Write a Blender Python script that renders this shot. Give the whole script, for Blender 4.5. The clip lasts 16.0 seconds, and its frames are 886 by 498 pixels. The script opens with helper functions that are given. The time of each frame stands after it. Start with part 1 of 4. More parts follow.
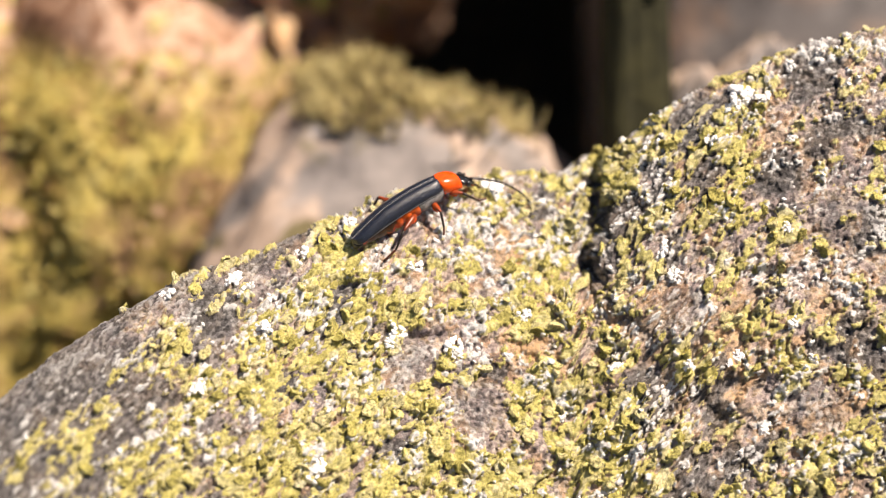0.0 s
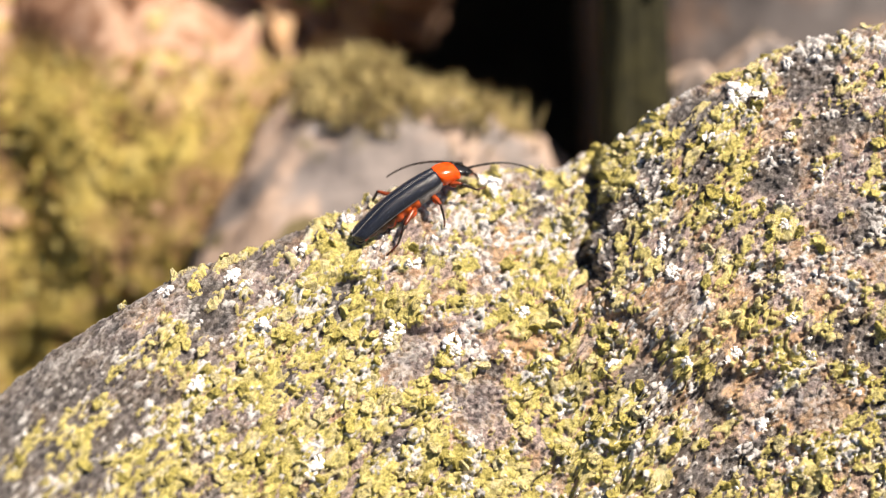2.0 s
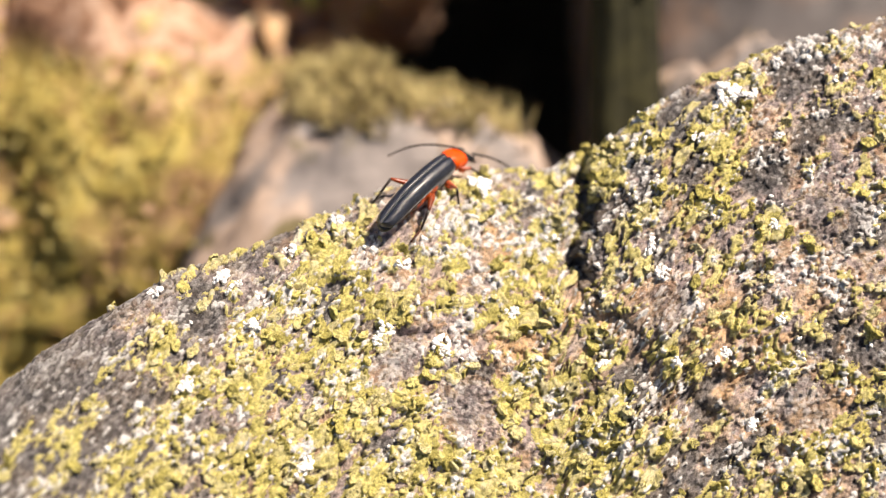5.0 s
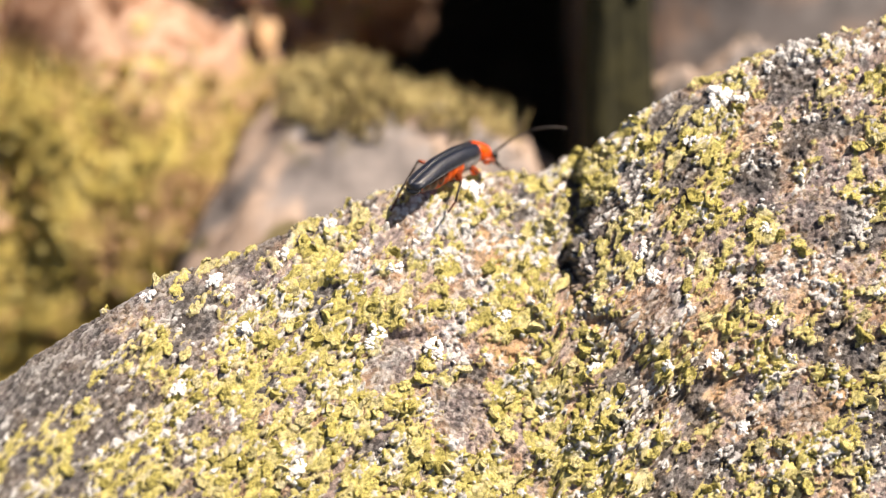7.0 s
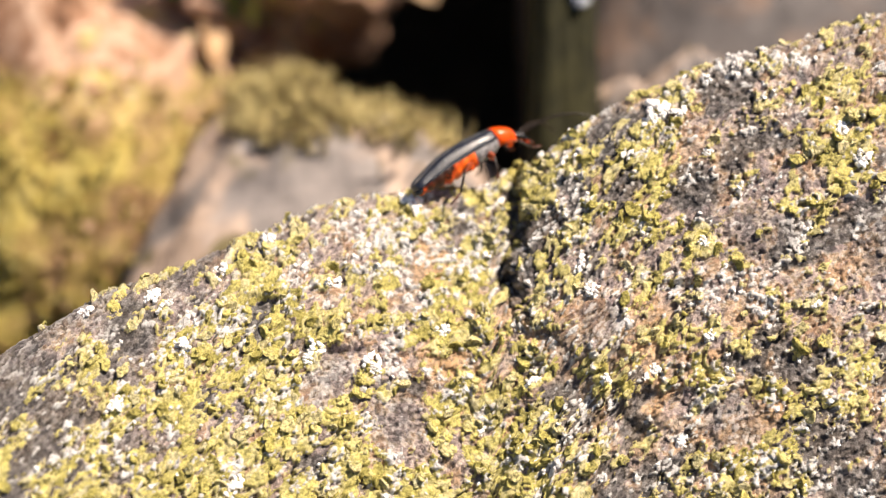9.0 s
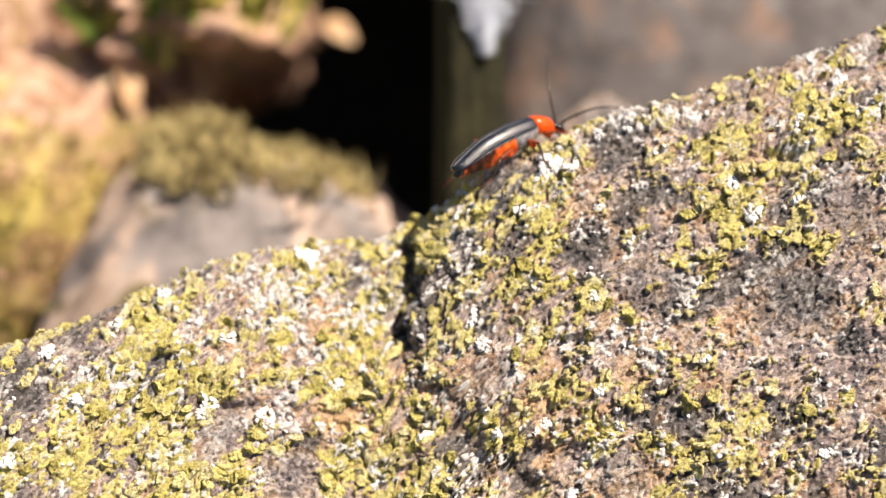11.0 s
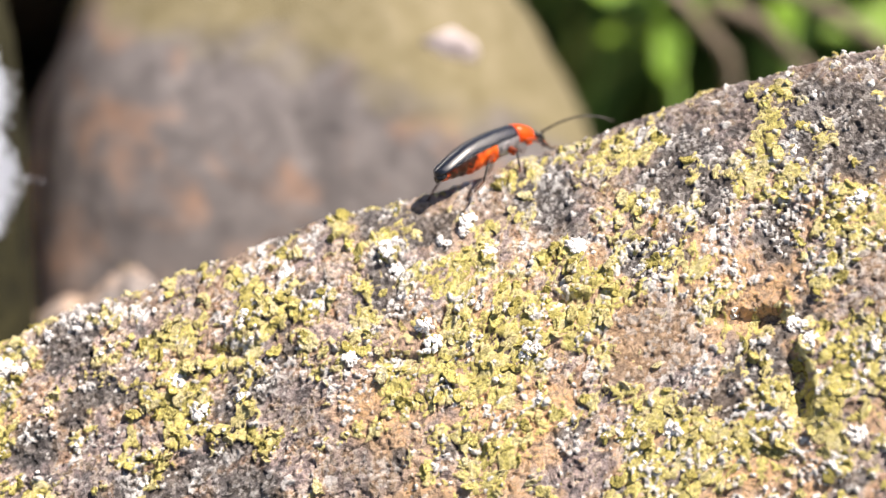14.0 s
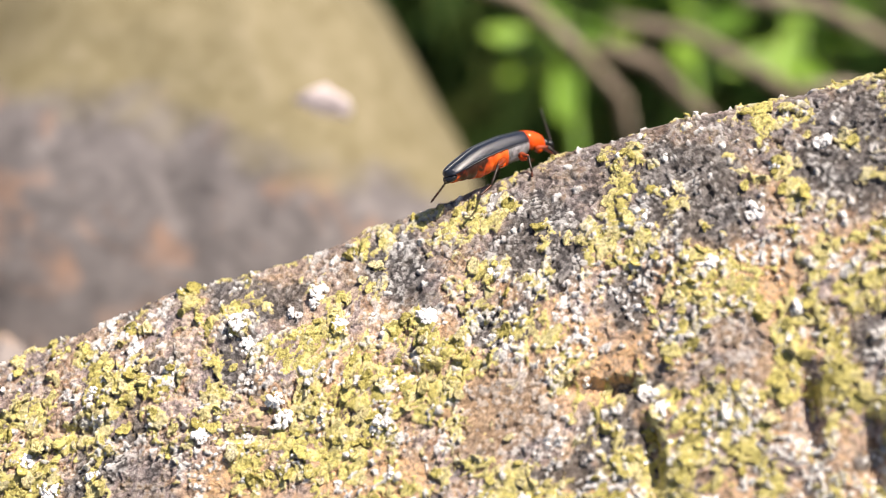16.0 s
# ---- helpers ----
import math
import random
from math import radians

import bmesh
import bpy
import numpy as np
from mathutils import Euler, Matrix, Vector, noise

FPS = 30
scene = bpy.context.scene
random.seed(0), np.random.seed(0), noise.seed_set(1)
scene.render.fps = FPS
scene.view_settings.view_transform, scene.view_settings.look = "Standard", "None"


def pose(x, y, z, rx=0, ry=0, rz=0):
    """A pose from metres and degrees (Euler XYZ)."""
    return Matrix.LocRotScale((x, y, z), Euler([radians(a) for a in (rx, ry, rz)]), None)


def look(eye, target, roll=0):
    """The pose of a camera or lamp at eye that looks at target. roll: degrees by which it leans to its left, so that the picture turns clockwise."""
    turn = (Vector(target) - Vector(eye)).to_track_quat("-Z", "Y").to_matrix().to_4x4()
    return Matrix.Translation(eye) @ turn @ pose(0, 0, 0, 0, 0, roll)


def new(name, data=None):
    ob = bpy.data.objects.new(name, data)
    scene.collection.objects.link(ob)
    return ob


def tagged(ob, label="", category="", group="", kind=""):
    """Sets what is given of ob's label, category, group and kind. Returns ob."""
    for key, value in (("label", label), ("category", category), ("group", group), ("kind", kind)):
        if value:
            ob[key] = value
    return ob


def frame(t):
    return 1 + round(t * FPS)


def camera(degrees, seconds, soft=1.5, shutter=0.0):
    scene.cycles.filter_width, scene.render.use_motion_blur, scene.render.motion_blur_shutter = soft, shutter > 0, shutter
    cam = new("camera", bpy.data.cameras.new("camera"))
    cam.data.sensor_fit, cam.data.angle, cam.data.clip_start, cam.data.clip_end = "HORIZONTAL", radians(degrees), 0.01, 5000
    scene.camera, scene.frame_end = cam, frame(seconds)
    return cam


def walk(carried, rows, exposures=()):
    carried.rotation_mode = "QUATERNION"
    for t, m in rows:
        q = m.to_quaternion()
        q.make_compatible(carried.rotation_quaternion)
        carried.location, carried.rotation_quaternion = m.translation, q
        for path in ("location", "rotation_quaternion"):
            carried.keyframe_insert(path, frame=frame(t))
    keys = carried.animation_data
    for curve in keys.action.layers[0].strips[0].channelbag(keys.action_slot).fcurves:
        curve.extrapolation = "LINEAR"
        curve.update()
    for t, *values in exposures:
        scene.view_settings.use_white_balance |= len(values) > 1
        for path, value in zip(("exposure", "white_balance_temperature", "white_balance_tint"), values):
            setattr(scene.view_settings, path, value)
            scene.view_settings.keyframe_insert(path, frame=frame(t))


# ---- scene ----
LENS = 24.0
cam = camera(LENS, 16.0, soft=0.6)
cam.data.dof.use_dof = True
cam.data.dof.focus_distance = 0.1720
cam.data.dof.aperture_fstop = 11.0
EYE, TILT = 0.150, -30.0
BASE = pose(0, 0, EYE, TILT, 0, 0)
# seconds, place in metres from the first eye, yaw, pitch, roll
ROWS = [
    (0, 0.00000, 0.00000, 0.00000, -0.000, 0.000, -0.000),
    (0.5, -0.00052, 0.00005, -0.00004, -0.053, -0.027, -0.020),
    (1, -0.00003, -0.00015, -0.00011, -0.032, 0.049, -0.018),
    (1.5, 0.00043, -0.00029, 0.00009, 0.029, -0.026, 0.031),
    (2, 0.00009, -0.00025, -0.00032, -0.020, 0.024, 0.020),
    (2.5, 0.00006, -0.00010, -0.00077, -0.008, 0.058, 0.048),
    (3, 0.00048, -0.00010, -0.00061, 0.013, 0.020, 0.053),
    (3.5, 0.00064, -0.00021, -0.00024, -0.006, -0.038, 0.050),
    (4, 0.00099, -0.00013, -0.00025, 0.067, 0.015, 0.109),
    (6.5, 0.00140, -0.00044, -0.00021, 0.050, 0.029, 0.129),
    (7, 0.00190, -0.00061, 0.00007, 0.070, 0.008, 0.133),
    (7.5, 0.00271, -0.00053, 0.00027, 0.065, 0.005, 0.119),
    (8, 0.00380, -0.00063, 0.00074, -0.049, -0.006, 0.149),
    (10.5, 0.01271, -0.00132, 0.00332, -0.015, 0.055, 0.616),
    (11, 0.01615, -0.00184, 0.00606, 0.074, -0.069, 0.532),
    (11.5, 0.02216, -0.00230, 0.00912, 0.024, 0.014, 0.501),
    (12, 0.02796, -0.00256, 0.01197, -0.024, -0.021, 0.953),
    (12.5, 0.03349, -0.00295, 0.01395, -0.078, -0.011, 1.317),
    (13, 0.04238, -0.00323, 0.01626, -0.016, -0.025, 1.294),
    (13.5, 0.05316, -0.00323, 0.02054, -0.013, -0.076, 1.911),
    (14, 0.06286, -0.00144, 0.02097, -0.048, 0.093, 2.596),
    (14.5, 0.07175, 0.00022, 0.02449, 0.030, -0.075, 3.515),
    (14.7, 0.07580, 0.00121, 0.02633, 0.008, 0.035, 3.823),
    (16, 0.07580, 0.00121, 0.02633, 0.008, 0.035, 3.823),
]
walk(cam, [(t, BASE @ pose(x, y, z, 90 + pitch, roll, yaw)) for t, x, y, z, yaw, pitch, roll in ROWS], [(0, 0.75, 7000, 15.5), (10.5, 0.75, 7000, 15.5), (12.5, 0.75, 6800, 15.5), (14, 0.88, 6600, 15.5), (16, 0.88, 6600, 15.5)])

# ---- world, sun, exposure ----
SUN = Vector((0.47, -0.17, 0.87)).normalized()
world = bpy.data.worlds.new("sky")
scene.world = world
world.use_nodes = True
sky = world.node_tree.nodes.new("ShaderNodeTexSky")
sky.sky_type, sky.sun_disc = "NISHITA", False
sky.sun_elevation, sky.sun_rotation = math.asin(SUN.z), math.atan2(SUN.x, SUN.y)
world.node_tree.links.new(sky.outputs[0], world.node_tree.nodes["Background"].inputs[0])
world.node_tree.nodes["Background"].inputs[1].default_value = 0.055
lamp = bpy.data.lights.new("sun", "SUN")
lamp.energy, lamp.angle, lamp.color = 5.0, radians(0.5), (1.0, 0.915, 0.79)
sun = new("sun", lamp)
sun.matrix_basis = look(SUN * 5, (0, 0, 0))


# ---- materials ----
class Nodes:
    """A material's node tree with short ways to add nodes."""

    def __init__(self, name, rough=0.8, metal=0.0, spec=0.4):
        self.mat = bpy.data.materials.new(name)
        self.mat.use_nodes = True
        self.tree = self.mat.node_tree
        self.out = self.tree.nodes["Principled BSDF"]
        self.out.inputs["Roughness"].default_value = rough
        self.out.inputs["Metallic"].default_value = metal
        self.out.inputs["Specular IOR Level"].default_value = spec
        self.coord = self.add("ShaderNodeTexCoord").outputs["Object"]

    def add(self, kind):
        return self.tree.nodes.new(kind)

    def link(self, a, b):
        self.tree.links.new(a, b)

    def noise(self, scale, detail=4.0, rough=0.6, warp=0.0):
        n = self.add("ShaderNodeTexNoise")
        n.inputs["Scale"].default_value, n.inputs["Detail"].default_value = scale, detail
        n.inputs["Roughness"].default_value, n.inputs["Distortion"].default_value = rough, warp
        self.link(self.coord, n.inputs["Vector"])
        return n.outputs["Fac"]

    def grains(self, scale):
        """A number of its own for each small grain."""
        n = self.add("ShaderNodeTexVoronoi")
        n.inputs["Scale"].default_value = scale
        self.link(self.coord, n.inputs["Vector"])
        split = self.add("ShaderNodeSeparateColor")
        self.link(n.outputs["Color"], split.inputs[0])
        return split.outputs[0]

    def ramp(self, fac, *stops):
        n = self.add("ShaderNodeValToRGB")
        while len(n.color_ramp.elements) < len(stops):
            n.color_ramp.elements.new(0.5)
        for e, (p, c) in zip(n.color_ramp.elements, stops):
            e.position, e.color = p, (*c, 1) if len(c) == 3 else c
        self.link(fac, n.inputs[0])
        return n.outputs[0]

    def mix(self, fac, a, b):
        n = self.add("ShaderNodeMix")
        n.data_type = "RGBA"
        for v, s in ((fac, n.inputs[0]), (a, n.inputs[6]), (b, n.inputs[7])):
            if isinstance(v, (int, float)):
                s.default_value = v
            elif isinstance(v, tuple):
                s.default_value = (*v, 1)
            else:
                self.link(v, s)
        return n.outputs[2]

    def times(self, a, b):
        n = self.add("ShaderNodeMix")
        n.data_type, n.blend_type = "RGBA", "MULTIPLY"
        n.inputs[0].default_value = 1.0
        self.link(a, n.inputs[6])
        self.link(b, n.inputs[7])
        return n.outputs[2]

    def calc(self, op, a, b):
        n = self.add("ShaderNodeMath")
        n.operation = op
        for v, s in ((a, n.inputs[0]), (b, n.inputs[1])):
            if isinstance(v, (int, float)):
                s.default_value = v
            else:
                self.link(v, s)
        return n.outputs[0]

    def random(self):
        return self.add("ShaderNodeObjectInfo").outputs["Random"]

    def island(self):
        return self.add("ShaderNodeNewGeometry").outputs["Random Per Island"]

    def done(self, colour, bump=None, depth=0.0001, strength=0.6, rough=None):
        self.link(colour, self.out.inputs["Base Color"]) if not isinstance(colour, tuple) else None
        if isinstance(colour, tuple):
            self.out.inputs["Base Color"].default_value = (*colour, 1)
        if bump is not None:
            b = self.add("ShaderNodeBump")
            b.inputs["Strength"].default_value, b.inputs["Distance"].default_value = strength, depth
            self.link(bump, b.inputs["Height"])
            self.link(b.outputs[0], self.out.inputs["Normal"])
        if rough is not None:
            self.link(rough, self.out.inputs["Roughness"])
        return self.mat


def grey(*stops):
    return [(p, (v, v, v)) for p, v in stops]


def yellow_crust(n, fac, hue):
    """Olive to pale yellow crust: hue picks the scale's own colour, fac its crumbling."""
    base = n.ramp(hue, (0.10, (0.26, 0.21, 0.075)), (0.26, (0.46, 0.40, 0.11)), (0.38, (0.66, 0.575, 0.17)), (0.50, (0.86, 0.76, 0.26)), (0.66, (0.88, 0.78, 0.41)), (0.80, (0.93, 0.88, 0.64)))
    return n.times(base, n.ramp(fac, *grey((0.30, 0.34), (0.42, 0.72), (0.52, 0.97), (0.7, 1.0))))


def lichen_rock_material():
    n = Nodes("lichen_rock", 0.75, spec=0.4)
    a = n.add("ShaderNodeVertexColor")
    a.layer_name = "cover"
    parts = n.add("ShaderNodeSeparateColor")
    n.link(a.outputs["Color"], parts.inputs[0])
    yellow, white, dark = parts.outputs
    rust = a.outputs["Alpha"]
    b = n.add("ShaderNodeVertexColor")
    b.layer_name = "grain"
    own = n.add("ShaderNodeSeparateColor")
    n.link(b.outputs["Color"], own.inputs[0])
    plate, scale, grain = own.outputs
    fine, mid, dust = n.noise(4200, 5, 0.75), n.noise(900, 5, 0.7), n.noise(9000, 3, 0.7)
    speck = n.calc("ADD", n.calc("MULTIPLY", grain, 0.34), n.calc("MULTIPLY", n.calc("ADD", fine, n.calc("MULTIPLY", dust, 0.6)), 0.42))
    patch = n.calc("ADD", n.calc("MULTIPLY", n.noise(330, 4, 0.6, 0.6), 0.55), n.calc("ADD", n.calc("MULTIPLY", n.noise(1250, 4, 0.7, 0.8), 0.31), n.calc("MULTIPLY", scale, 0.14)))
    hue = n.ramp(patch, (0.33, (0.20, 0.185, 0.19)), (0.42, (0.42, 0.34, 0.33)), (0.475, (0.60, 0.46, 0.42)), (0.51, (0.80, 0.68, 0.58)), (0.545, (0.70, 0.52, 0.36)), (0.59, (0.60, 0.37, 0.24)), (0.65, (0.38, 0.28, 0.24)))
    stone = n.times(hue, n.ramp(speck, *grey((0.30, 0.22), (0.42, 0.62), (0.54, 0.98), (0.64, 1.0))))
    stone = n.mix(n.ramp(speck, *grey((0.62, 0.0), (0.72, 0.7))), stone, (0.92, 0.87, 0.81))
    stone = n.mix(n.calc("MULTIPLY", rust, n.ramp(speck, *grey((0.34, 0.25), (0.6, 0.9)))), stone, (0.86, 0.54, 0.27))
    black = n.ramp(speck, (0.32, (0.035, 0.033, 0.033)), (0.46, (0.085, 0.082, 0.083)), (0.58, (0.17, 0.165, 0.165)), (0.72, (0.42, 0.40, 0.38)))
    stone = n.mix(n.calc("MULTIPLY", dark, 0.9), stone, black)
    tint = n.calc("ADD", n.calc("ADD", n.calc("MULTIPLY", fine, 0.45), n.calc("MULTIPLY", mid, 0.3)), n.calc("MULTIPLY", grain, 0.22))
    tone = n.calc("ADD", n.calc("ADD", n.calc("MULTIPLY", plate, 0.20), n.calc("MULTIPLY", scale, 0.22)), n.calc("MULTIPLY", n.calc("ADD", mid, fine), 0.29))
    ragged = n.ramp(n.calc("ADD", n.calc("MULTIPLY", yellow, 0.56), n.calc("MULTIPLY", fine, 0.75)), *grey((0.50, 0.0), (0.72, 1.0)))
    colour = n.mix(ragged, stone, yellow_crust(n, tint, tone))
    colour = n.mix(white, colour, n.ramp(speck, (0.26, (0.48, 0.42, 0.40)), (0.40, (0.84, 0.81, 0.78)), (0.6, (0.93, 0.92, 0.90))))
    relief = n.calc("ADD", n.calc("ADD", n.calc("MULTIPLY", fine, 0.8), n.calc("MULTIPLY", dust, 0.6)), n.noise(1700, 6, 0.8))
    return n.done(colour, relief, 0.00036, 1.0)


def crust_material(name):
    n = Nodes(name, 0.85, spec=0.25)
    fine = n.noise(4200, 5, 0.75)
    tint = n.calc("ADD", n.calc("MULTIPLY", fine, 0.65), n.calc("MULTIPLY", n.grains(5200), 0.30))
    own = n.calc("FRACT", n.calc("ADD", n.random(), n.island()), 0.0)
    tone = n.calc("ADD", n.calc("MULTIPLY", own, 0.40), n.calc("MULTIPLY", n.calc("ADD", n.noise(1400, 5, 0.7), fine), 0.31))
    return n.done(yellow_crust(n, tint, tone), n.calc("ADD", fine, n.noise(1700, 6, 0.8)), 0.00034, 1.0)


def plain(name, stops, scale, bump_scale, depth, rough=0.8, spec=0.3, per=None):
    n = Nodes(name, rough, spec=spec)
    fac = n.noise(scale, 5, 0.65)
    if per == "island":
        fac = n.calc("ADD", n.calc("MULTIPLY", fac, 0.5), n.calc("MULTIPLY", n.island(), 0.5))
    if per == "some":
        fac = n.calc("ADD", n.calc("MULTIPLY", fac, 0.8), n.calc("MULTIPLY", n.island(), 0.2))
    if per == "object":
        fac = n.calc("ADD", n.calc("MULTIPLY", fac, 0.8), n.calc("MULTIPLY", n.random(), 0.2))
    return n.done(n.ramp(fac, *stops), n.noise(bump_scale, 5, 0.7), depth)


def patchy(name, base, patches, scale, depth, rough=0.85):
    """Stone with patches of other growth: each of patches is a noise scale, an edge and a colour pair."""
    n = Nodes(name, rough, spec=0.25)
    fine = n.noise(scale, 6, 0.7)
    colour = n.ramp(fine, *base)
    for size, edge, low, high in patches:
        mask = n.ramp(n.noise(size, 4, 0.6, 0.4), (edge, (0, 0, 0)), (edge + 0.07, (1, 1, 1)))
        colour = n.mix(mask, colour, n.ramp(fine, (0.3, low), (0.7, high)))
    return n.done(colour, fine, depth)


ROCK = lichen_rock_material()
YELLOW = crust_material("yellow_lichen")
WHITE = plain("white_lichen", ((0.22, (0.45, 0.38, 0.36)), (0.36, (0.84, 0.81, 0.78)), (0.6, (0.92, 0.91, 0.89))), 3000, 5000, 0.00012, 0.9, 0.2, "island")
# dark soil, with the shade of the hollow put into its colour
SOIL_AND_SHADE = plain("soil", ((0.3, (0.006, 0.005, 0.004)), (0.55, (0.020, 0.015, 0.010)), (0.75, (0.048, 0.035, 0.022))), 160, 700, 0.001)
MOSS = plain("moss", ((0.30, (0.16, 0.09, 0.04)), (0.39, (0.30, 0.18, 0.08)), (0.43, (0.26, 0.21, 0.05)), (0.48, (0.42, 0.34, 0.09)), (0.52, (0.60, 0.51, 0.20)), (0.56, (0.34, 0.28, 0.07)), (0.60, (0.36, 0.20, 0.09)), (0.65, (0.62, 0.42, 0.28))), 58, 900, 0.001, 0.9, 0.2, "some")
GREEN_MOSS = plain("green_moss", ((0.25, (0.10, 0.15, 0.02)), (0.5, (0.36, 0.36, 0.06)), (0.75, (0.62, 0.56, 0.16))), 260, 900, 0.001, 0.8, 0.3, "island")
MOSS_DRY = plain("dry_moss", ((0.22, (0.20, 0.15, 0.075)), (0.42, (0.40, 0.32, 0.15)), (0.6, (0.54, 0.45, 0.20)), (0.8, (0.76, 0.65, 0.32))), 260, 900, 0.001, 0.9, 0.2, "island")
DEAD_LEAF = plain("dead_leaf", ((0.25, (0.30, 0.16, 0.08)), (0.5, (0.52, 0.33, 0.18)), (0.75, (0.70, 0.53, 0.36))), 300, 600, 0.0004, 0.6, 0.4, "object")
PALE_STONE = patchy("pale_stone", ((0.3, (0.14, 0.125, 0.12)), (0.5, (0.23, 0.205, 0.195)), (0.7, (0.34, 0.30, 0.28))), ((48, 0.43, (0.34, 0.25, 0.19), (0.56, 0.43, 0.35)), (80, 0.53, (0.10, 0.085, 0.045), (0.22, 0.18, 0.09))), 220, 0.0008)


def grey_stone_material():
    """Brownish-grey stone, orange spots low down and a sheet of yellow crust over its shoulder."""
    n = Nodes("grey_stone", 0.8, spec=0.3)
    fine = n.noise(300, 6, 0.7)
    colour = n.ramp(fine, (0.3, (0.086, 0.078, 0.078)), (0.5, (0.148, 0.135, 0.133)), (0.7, (0.22, 0.20, 0.195)))
    spots_ = n.ramp(n.noise(150, 3, 0.5, 0.5), (0.53, (0, 0, 0)), (0.68, (0.48, 0.48, 0.48)))
    colour = n.mix(spots_, colour, (0.36, 0.20, 0.115))
    dot = n.add("ShaderNodeVectorMath")
    dot.operation = "DOT_PRODUCT"
    n.link(n.coord, dot.inputs[0])
    dot.inputs[1].default_value = (0.32, 0.5, 0.866)
    edge = n.calc("ADD", dot.outputs["Value"], n.calc("MULTIPLY", n.noise(60, 4, 0.6), 0.022))
    sheet = n.ramp(n.calc("MULTIPLY", edge, 10), (0.36, (0, 0, 0)), (0.405, (1, 1, 1)))
    colour = n.mix(sheet, colour, n.ramp(fine, (0.3, (0.140, 0.118, 0.060)), (0.5, (0.190, 0.164, 0.092)), (0.7, (0.240, 0.208, 0.132))))
    return n.done(colour, fine, 0.0006)


GREY_STONE = grey_stone_material()
LITTER = patchy("leaf_litter", ((0.3, (0.20, 0.10, 0.06)), (0.5, (0.48, 0.29, 0.20)), (0.7, (0.68, 0.49, 0.37))), ((70, 0.56, (0.30, 0.24, 0.04), (0.62, 0.52, 0.12)), (120, 0.63, (0.05, 0.025, 0.015), (0.12, 0.06, 0.035))), 260, 0.0015)


def bank_material(name, edge):
    """Yellow-olive moss with brown patches, giving way to reddish leaf litter higher up the slope."""
    n = Nodes(name, 0.9, spec=0.2)
    fine = n.noise(380, 6, 0.7)
    colour = n.ramp(fine, (0.3, (0.20, 0.14, 0.045)), (0.5, (0.37, 0.29, 0.08)), (0.7, (0.52, 0.42, 0.16)))
    brown = n.ramp(n.noise(62, 4, 0.6, 0.4), (0.50, (0, 0, 0)), (0.60, (1, 1, 1)))
    colour = n.mix(brown, colour, n.ramp(fine, (0.3, (0.13, 0.075, 0.03)), (0.7, (0.40, 0.26, 0.14))))
    rise = n.add("ShaderNodeVectorMath")
    rise.operation = "DOT_PRODUCT"
    n.link(n.coord, rise.inputs[0])
    rise.inputs[1].default_value = (0.0, 0.5, 0.866)
    level = n.calc("ADD", rise.outputs["Value"], n.calc("MULTIPLY", n.noise(55, 4, 0.6), 0.022))
    high = n.ramp(n.calc("MULTIPLY", level, 10), (10 * (edge + 0.008), (0, 0, 0)), (10 * (edge + 0.014), (1, 1, 1)))
    litter = n.ramp(n.noise(105, 5, 0.65, 0.6), (0.36, (0.10, 0.05, 0.03)), (0.44, (0.34, 0.19, 0.12)), (0.50, (0.60, 0.42, 0.31)), (0.55, (0.38, 0.22, 0.15)), (0.60, (0.44, 0.37, 0.11)), (0.66, (0.66, 0.50, 0.40)))
    return n.done(n.mix(high, colour, litter), fine, 0.0015)


# olive algae, darkened to put the shaded front into the colour
SHADED_OLIVE = patchy("shaded_olive_stone", ((0.3, (0.009, 0.009, 0.004)), (0.5, (0.021, 0.020, 0.008)), (0.7, (0.042, 0.039, 0.015))), (), 240, 0.0006)
PINK_LICHEN = plain("pinkish_lichen", ((0.3, (0.38, 0.32, 0.32)), (0.6, (0.56, 0.49, 0.49))), 500, 1500, 0.0003)
# pale blue that paints the highlight on the upright stone's edge
PALE_BLUE = plain("bluish_highlight", ((0.3, (0.42, 0.45, 0.51)), (0.6, (0.58, 0.62, 0.69))), 500, 1500, 0.0003)
WOOD = plain("dead_twig", ((0.3, (0.12, 0.095, 0.07)), (0.55, (0.27, 0.22, 0.16)), (0.8, (0.42, 0.36, 0.285))), 300, 1200, 0.0006, per="object")
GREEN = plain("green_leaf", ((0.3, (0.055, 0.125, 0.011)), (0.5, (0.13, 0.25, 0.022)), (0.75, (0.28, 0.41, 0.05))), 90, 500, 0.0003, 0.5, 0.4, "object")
# very dark greens, with the shade on the grass put into the colour
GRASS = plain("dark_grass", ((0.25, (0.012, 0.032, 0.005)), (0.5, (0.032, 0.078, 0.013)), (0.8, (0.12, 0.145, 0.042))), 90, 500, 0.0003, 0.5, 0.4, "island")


def shell_material():
    """Black wing cases under fine grey hairs."""
    n = Nodes("wing_case", 0.33, spec=0.6)
    hair = n.noise(9000, 3, 0.6)
    colour = n.ramp(hair, (0.46, (0.003, 0.005, 0.012)), (0.62, (0.006, 0.010, 0.024)), (0.72, (0.10, 0.115, 0.15)))
    n.out.inputs["Coat Weight"].default_value = 0.3
    n.out.inputs["Coat Roughness"].default_value = 0.25
    n.out.inputs["Sheen Weight"].default_value = 0.24
    n.out.inputs["Sheen Roughness"].default_value = 0.30
    return n.done(colour, n.calc("ADD", hair, n.noise(3600, 3)), 0.00005, 1.0)


def gloss(name, dark, light, rough, spec=0.5, scale=1500):
    n = Nodes(name, rough, spec=spec)
    return n.done(n.ramp(n.noise(scale, 4), (0.3, dark), (0.7, light)), n.noise(4000, 3), 0.00003, 0.4)


